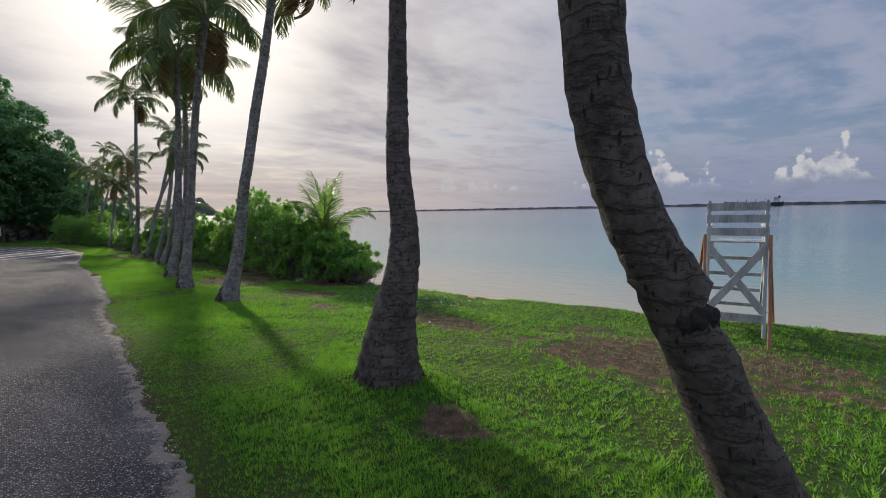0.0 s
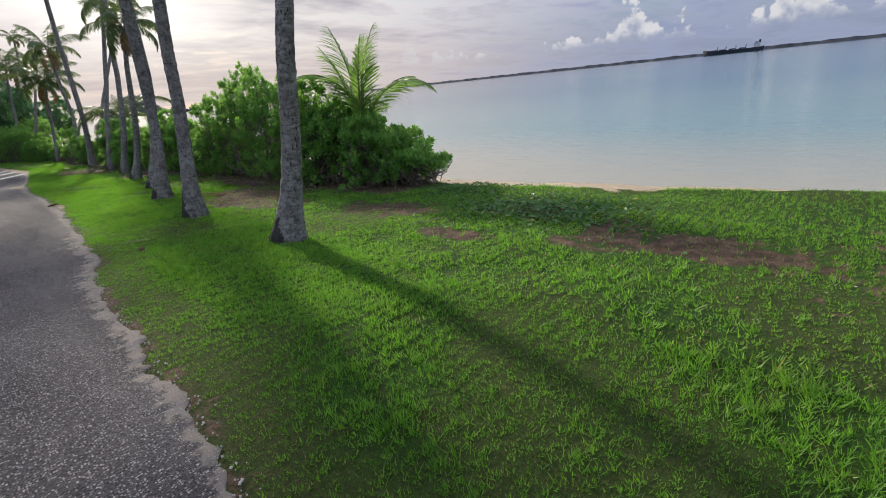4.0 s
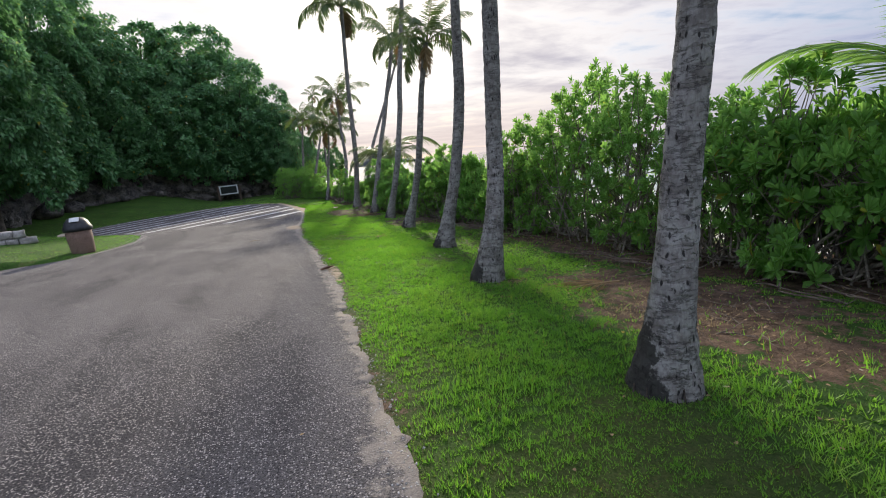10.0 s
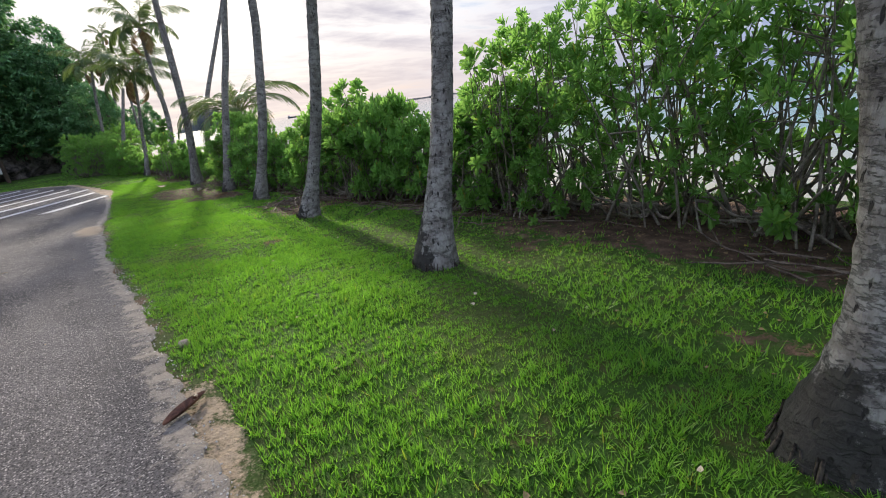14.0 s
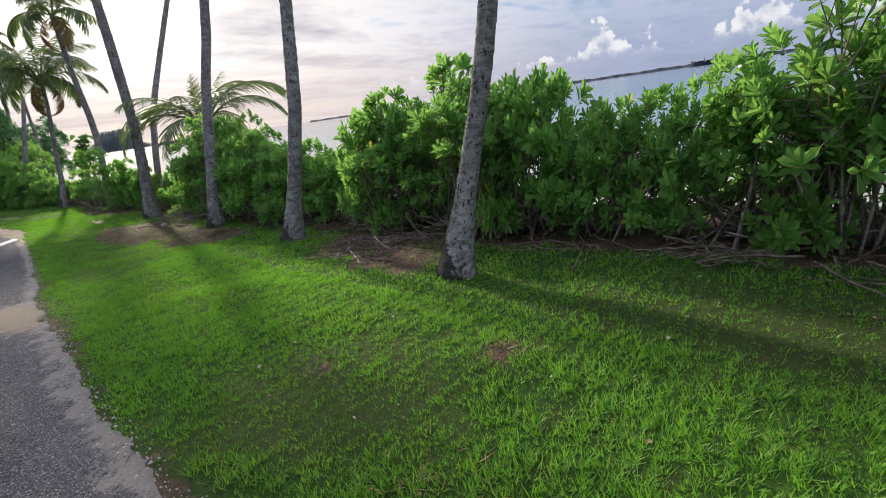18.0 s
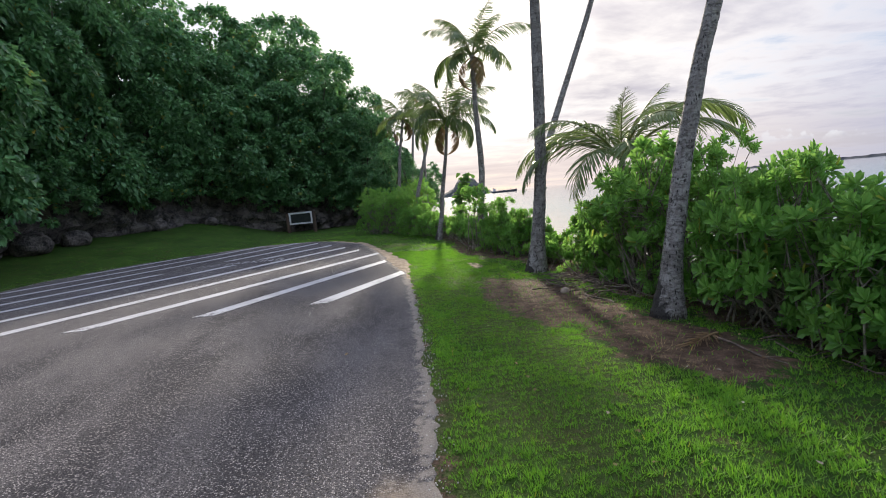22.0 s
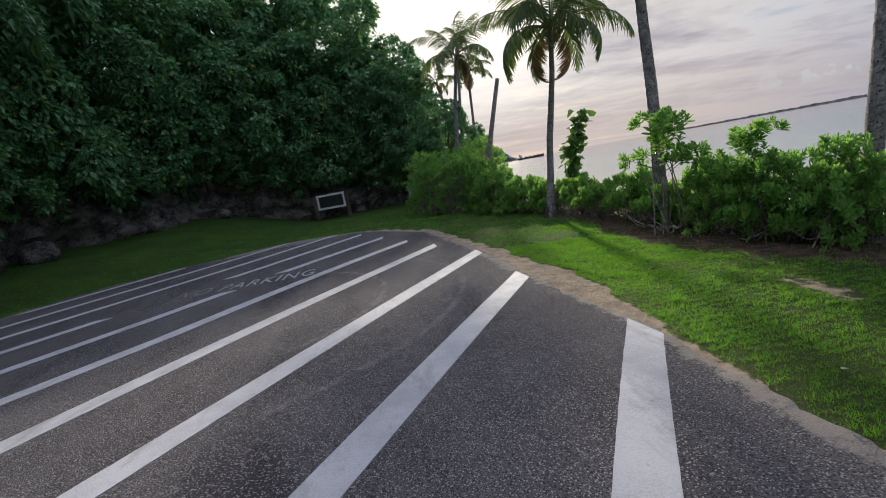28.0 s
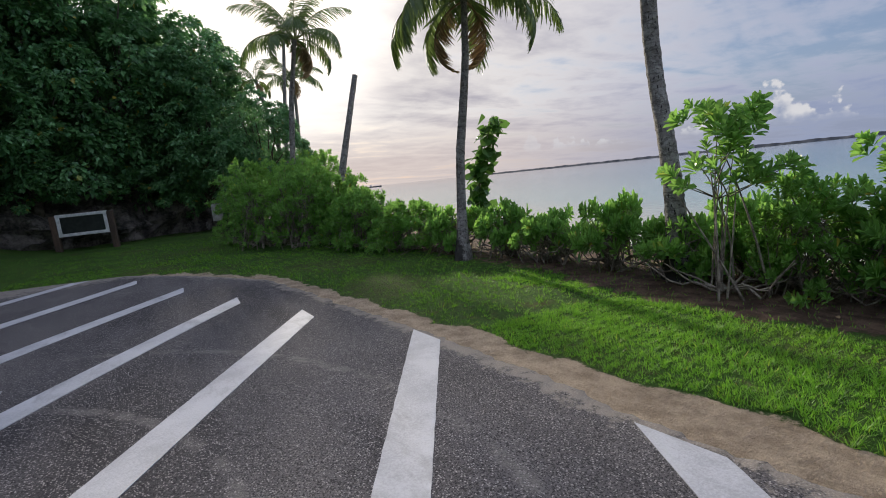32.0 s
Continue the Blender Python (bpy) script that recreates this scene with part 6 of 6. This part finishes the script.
leaf_cover("beach_creeper", np.concatenate([spread(2300, 6.9, 8.5, 0.6, 0.85, 1, 0.06), spread(600, 8.3, 11.2, 0.5, 0.6, 2, 0.05)]), 0.065, M["creeper"], "low green creeper leaves spreading over soil near the beach", "creeper", 3)
leaf_cover("leaf_litter", np.concatenate([spread(500, 6.2, 1.5, 1.6, 2.0, 4), spread(700, 6.9, 20.0, 0.6, 5.0, 5), spread(500, 6.6, 28.3, 0.9, 1.2, 6), spread(300, 5.6, 15.6, 0.9, 1.6, 7), spread(350, 6.3, 37.0, 0.8, 2.4, 8), spread(160, 3.6, 20, 1.0, 12, 9)]), 0.036, M["dead_leaf"], "scattered dry brown fallen leaves", "leaf litter", 10, 0.15)


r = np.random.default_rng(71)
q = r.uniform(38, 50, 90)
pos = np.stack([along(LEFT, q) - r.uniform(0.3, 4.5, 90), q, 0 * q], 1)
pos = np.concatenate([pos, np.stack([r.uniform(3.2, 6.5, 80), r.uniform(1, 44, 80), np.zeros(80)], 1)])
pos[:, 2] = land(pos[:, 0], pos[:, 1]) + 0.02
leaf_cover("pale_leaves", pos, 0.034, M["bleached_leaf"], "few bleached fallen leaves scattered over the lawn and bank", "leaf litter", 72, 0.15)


def gravel(n):
    """Loose pale chippings along the landward road edge."""
    rng = np.random.default_rng(81)
    y = rng.uniform(29.5, 53, n)
    x = along(LEFT, y) + rng.normal(-0.05, 0.17, n)
    y2 = rng.uniform(3, 38, n // 2)
    x2 = along(RIGHT, y2) + rng.normal(0.0, 0.05, n // 2)
    x, y = np.concatenate([x, x2]), np.concatenate([y, y2])
    base = np.array([[1, 0, 0], [0, 1, 0], [-1, 0, 0], [0, -1, 0], [0, 0, 0.7], [0, 0, -0.7]], float)
    tri = np.array([[0, 1, 4], [1, 2, 4], [2, 3, 4], [3, 0, 4], [1, 0, 5], [2, 1, 5], [3, 2, 5], [0, 3, 5]])
    N = len(x)
    axis = rng.normal(0, 1, (N, 3))
    v, f = scatter(base, tri, np.stack([x, y, np.maximum(land(x, y), road_z(x, y) - 0.004) + 0.003], 1), bases(axis, rng.uniform(0, 6.28, N)), rng.uniform(0.003, 0.011, N))
    tagged(new("gravel", fast_mesh("gravel", v, f, M["chipping"])), "loose pale stone chippings along the road edges", "gravel", kind="stuff")


gravel(5000)


straw = [(160, 3.47, 25.8, 0.10, 0.09), (160, 4.25, 24.8, 0.16, 0.14), (500, 5.0, 15.6, 0.6, 0.6), (200, 5.6, 35.2, 0.5, 1.0), (300, 5.8, 26.9, 0.28, 0.25), (260, 4.3, 17.7, 0.16, 0.14), (350, 4.75, 17.1, 0.4, 0.5), (400, 5.4, 33.0, 0.4, 0.6), (350, 4.7, 15.9, 0.4, 0.4), (300, 5.6, 39.0, 0.3, 0.5), (300, 3.1, 24.3, 0.2, 0.3)]
blades("dry_grass", np.concatenate([spread(n, x, y, rx, ry, 90 + i) for i, (n, x, y, rx, ry) in enumerate(straw)]), 0.06, 0.006, M["straw"], "dry straw-coloured grass stalks on worn turf", lean=1.5, seed=15)


def dead_branch(x, y, ln, turn, rise, seed, r=0.013):
    """A long bent branch with side shoots, lying on the ground and arching up at one end."""
    rng = np.random.default_rng(seed)
    ob = thing("dead_branch", "long bent dry branch lying under the hedge", "branch", pose(x, y, float(land(x, y)), 0, 0, turn))
    t = np.linspace(0, 1, 12)
    P = np.stack([(t - 0.5) * ln, 0.22 * ln * np.sin(t * rng.uniform(2.5, 6)) + np.cumsum(rng.normal(0, 0.02, 12)), 0.03 + rise * t**1.7 + 0.03 * np.sin(t * 9)], 1)
    part("stem", fast_mesh("stem", *tube(P, np.linspace(r, r * 0.4, 12), 6), M["twig"], True), None, ob)
    for k in rng.choice(np.arange(3, 11), 3, replace=False):
        d = np.array([rng.uniform(0.1, 0.35), rng.normal(0, 0.22), rng.uniform(-0.03, 0.16)]) * ln * 0.6
        u = np.linspace(0, 1, 5)[:, None]
        Q = P[k] + d * u + np.array([0, 0, 0.05]) * ln * u * (1 - u)
        part("shoot", fast_mesh("shoot", *tube(Q, np.linspace(r * 0.5, r * 0.2, 5), 5), M["twig"], True), None, ob)


for i, (x, y, ln, turn, rise) in enumerate([(5.95, 27.75, 1.0, 65, 0.03), (6.9, 28.9, 1.2, 150, 0.4), (7.1, 27.9, 1.2, 100, 0.5), (7.2, 29.8, 1.3, 120, 0.6), (6.8, 30.0, 1.1, 95, 0.25), (7.1, 25.9, 1.2, 80, 0.3), (6.6, 36.1, 1.5, 80, 0.3), (6.9, 36.8, 1.6, 120, 0.5), (6.5, 37.4, 1.3, 60, 0.2), (7.0, 35.4, 1.5, 100, 0.6), (7.1, 37.8, 1.2, 130, 0.5), (7.2, 14.3, 1.3, 100, 0.25), (6.9, 15.6, 1.1, 70, 0.2), (7.2, 22.0, 1.3, 95, 0.3), (7.1, 19.2, 1.2, 85, 0.2)]):
    dead_branch(x, y, ln, turn, rise, 200 + i)


def lying_stick(x, y, ln, turn, r=0.012, label="dry fallen stick lying on the grass"):
    z = float(land(x, y))
    ob = thing("stick", label, "stick", pose(x, y, z + 0.02, 0, 0, turn))
    t = np.linspace(-0.5, 0.5, 7)
    v, f = tube(np.stack([t * ln, 0.007 * np.sin(t * 7), 0.006 * np.cos(t * 5)], 1), np.linspace(r, r * 0.45, 7), 6)
    part("shaft", fast_mesh("shaft", v, f, M["pale_twig"], True), None, ob)


lying_stick(2.2, 13.1, 0.36, -24, 0.014)
lying_stick(5.4, 9.7, 0.55, -30)
lying_stick(5.7, 28.1, 0.9, 60, 0.016)
lying_stick(1.0, 27.4, 0.32, 10, 0.01, "thin dry stick lying on the asphalt")
lying_stick(4.3, 12.9, 0.4, 75, 0.008)


def lump(name, x, y, r, mat, label, category, seed, squash=0.8, z_on=None):
    bm = bmesh.new()
    bmesh.ops.create_icosphere(bm, subdivisions=3, radius=r)
    for v in bm.verts:
        v.co *= 1 + 0.22 * noise.noise(v.co * (1.6 / r) + Vector((seed, 0, 0)))
        v.co.z *= squash
    for f in bm.faces:
        f.smooth = True
    z = float(land(x, y)) if z_on is None else z_on
    ob = part(name, bm, mat, None)
    ob.matrix_basis = pose(x, y, z + r * squash * 0.6, 0, 0, seed * 40)
    return tagged(ob, label, category)


lump("coconut", 2.11, 12.45, 0.036, M["husk"], "fallen reddish brown coconut husk on the grass", "coconut", 2, 0.9)
lump("stone", 2.44, 21.85, 0.045, M["pale_rock"], "pale brown stone at the road edge", "stone", 3, 0.7)
lump("stone", 7.3, 28.9, 0.06, M["pale_rock"], "pale stone under the hedge", "stone", 5, 0.7)
lump("stone", 6.1, 36.4, 0.085, M["pale_rock"], "pale stone beside dead branches", "stone", 6, 0.7)
lump("stone", -8.0, 40.8, 0.28, M["pale_rock"], "flat brown stone on the grass bank", "stone", 7, 0.4)
for i, (x, y, r) in enumerate([(-13.3, 55.6, 0.9), (-12.3, 57.6, 0.7), (-10.0, 62.8, 0.6), (-15.2, 50.0, 0.9), (-7.6, 66.3, 0.5)]):
    lump("boulder", x, y, r, M["rock"], "grey limestone boulder at the cliff foot", "boulder", 11 + i, 0.75)


def fallen_frond(x, y, turn, s, label="dry grey fallen palm frond lying on bare soil"):
    rng = np.random.default_rng(int(x * 10))
    ob = thing("fallen_frond", label, "palm frond", pose(x, y, float(land(x, y)) + 0.02, 0, 0, turn))
    t = np.linspace(0, 1, 8)
    v, f = tube(np.stack([t * s, 0.05 * s * np.sin(t * 2.5), 0.015 + 0.03 * np.sin(t * 3)], 1), np.linspace(0.014, 0.004, 8), 5)
    part("midrib", fast_mesh("midrib", v, f, M["dead_leaf"], True), None, ob)
    n = 46
    k = np.linspace(0.15, 1.0, n)
    side = np.where(np.arange(n) % 2, 1, -1)
    ang = (0.85 - 0.55 * k) * side + rng.normal(0, 0.09, n)
    pos = np.stack([k * s, 0.05 * s * np.sin(k * 2.5), 0.02 + 0.03 * np.sin(k * 3)], 1)
    axis = np.stack([np.cos(ang), np.sin(ang), rng.normal(0.02, 0.08, n)], 1)
    lv, lf = leaf_shape(0.055, 0.01, -0.05)
    v, f = scatter(lv, lf, pos, bases(axis, rng.normal(0, 0.3, n)), s * 0.5 * rng.uniform(0.6, 1.1, n))
    part("frond_blade", fast_mesh("frond_blade", v, f, M["dead_leaf"]), None, ob)


fallen_frond(5.48, 16.95, 165, 0.95)
fallen_frond(6.35, 33.2, 200, 0.5)


def fallen_spathe(x, y, turn, s):
    """A boat-shaped woody flower sheath with a split stalk, fallen from a palm."""
    ob = thing("palm_spathe", "dark split palm flower sheath lying at the road edge", "palm debris", pose(x, y, float(land(x, y)) + 0.025, 0, 0, turn))
    t = np.linspace(0, 1, 11)
    wide = 0.11 * s * np.sin(np.pi * np.clip(t * 0.95 + 0.03, 0, 1)) ** 0.7
    u = np.linspace(-1, 1, 7)
    outer = np.stack([np.repeat((t - 0.5) * s, 7), np.outer(wide, u).ravel(), (np.outer(wide, u**2) + 0.05 * s * (2 * t[:, None] - 1) ** 2).ravel()], 1)
    inner = outer + np.array([0, 0, 0.008])
    i = (np.arange(10)[:, None] * 7 + np.arange(6)).ravel()
    q = np.stack([i, i + 1, i + 8, i + 7], 1)
    rim = np.concatenate([np.arange(10) * 7, np.arange(10) * 7 + 6])
    side = np.stack([rim, rim + 7, rim + 84, rim + 77], 1)
    part("sheath", fast_mesh("sheath", np.concatenate([outer, inner]), np.concatenate([q[:, ::-1], q + 77, side]), M["husk"], True), None, ob)
    P = np.stack([np.linspace(0.25, 0.62, 6) * s, 0.04 * np.sin(np.linspace(0, 2, 6)), np.linspace(0.03, 0.005, 6)], 1)
    part("stalk", fast_mesh("stalk", *tube(P, np.linspace(0.014, 0.008, 6), 7), M["pale_twig"], True), None, ob)


fallen_spathe(2.22, 20.75, 30, 0.30)
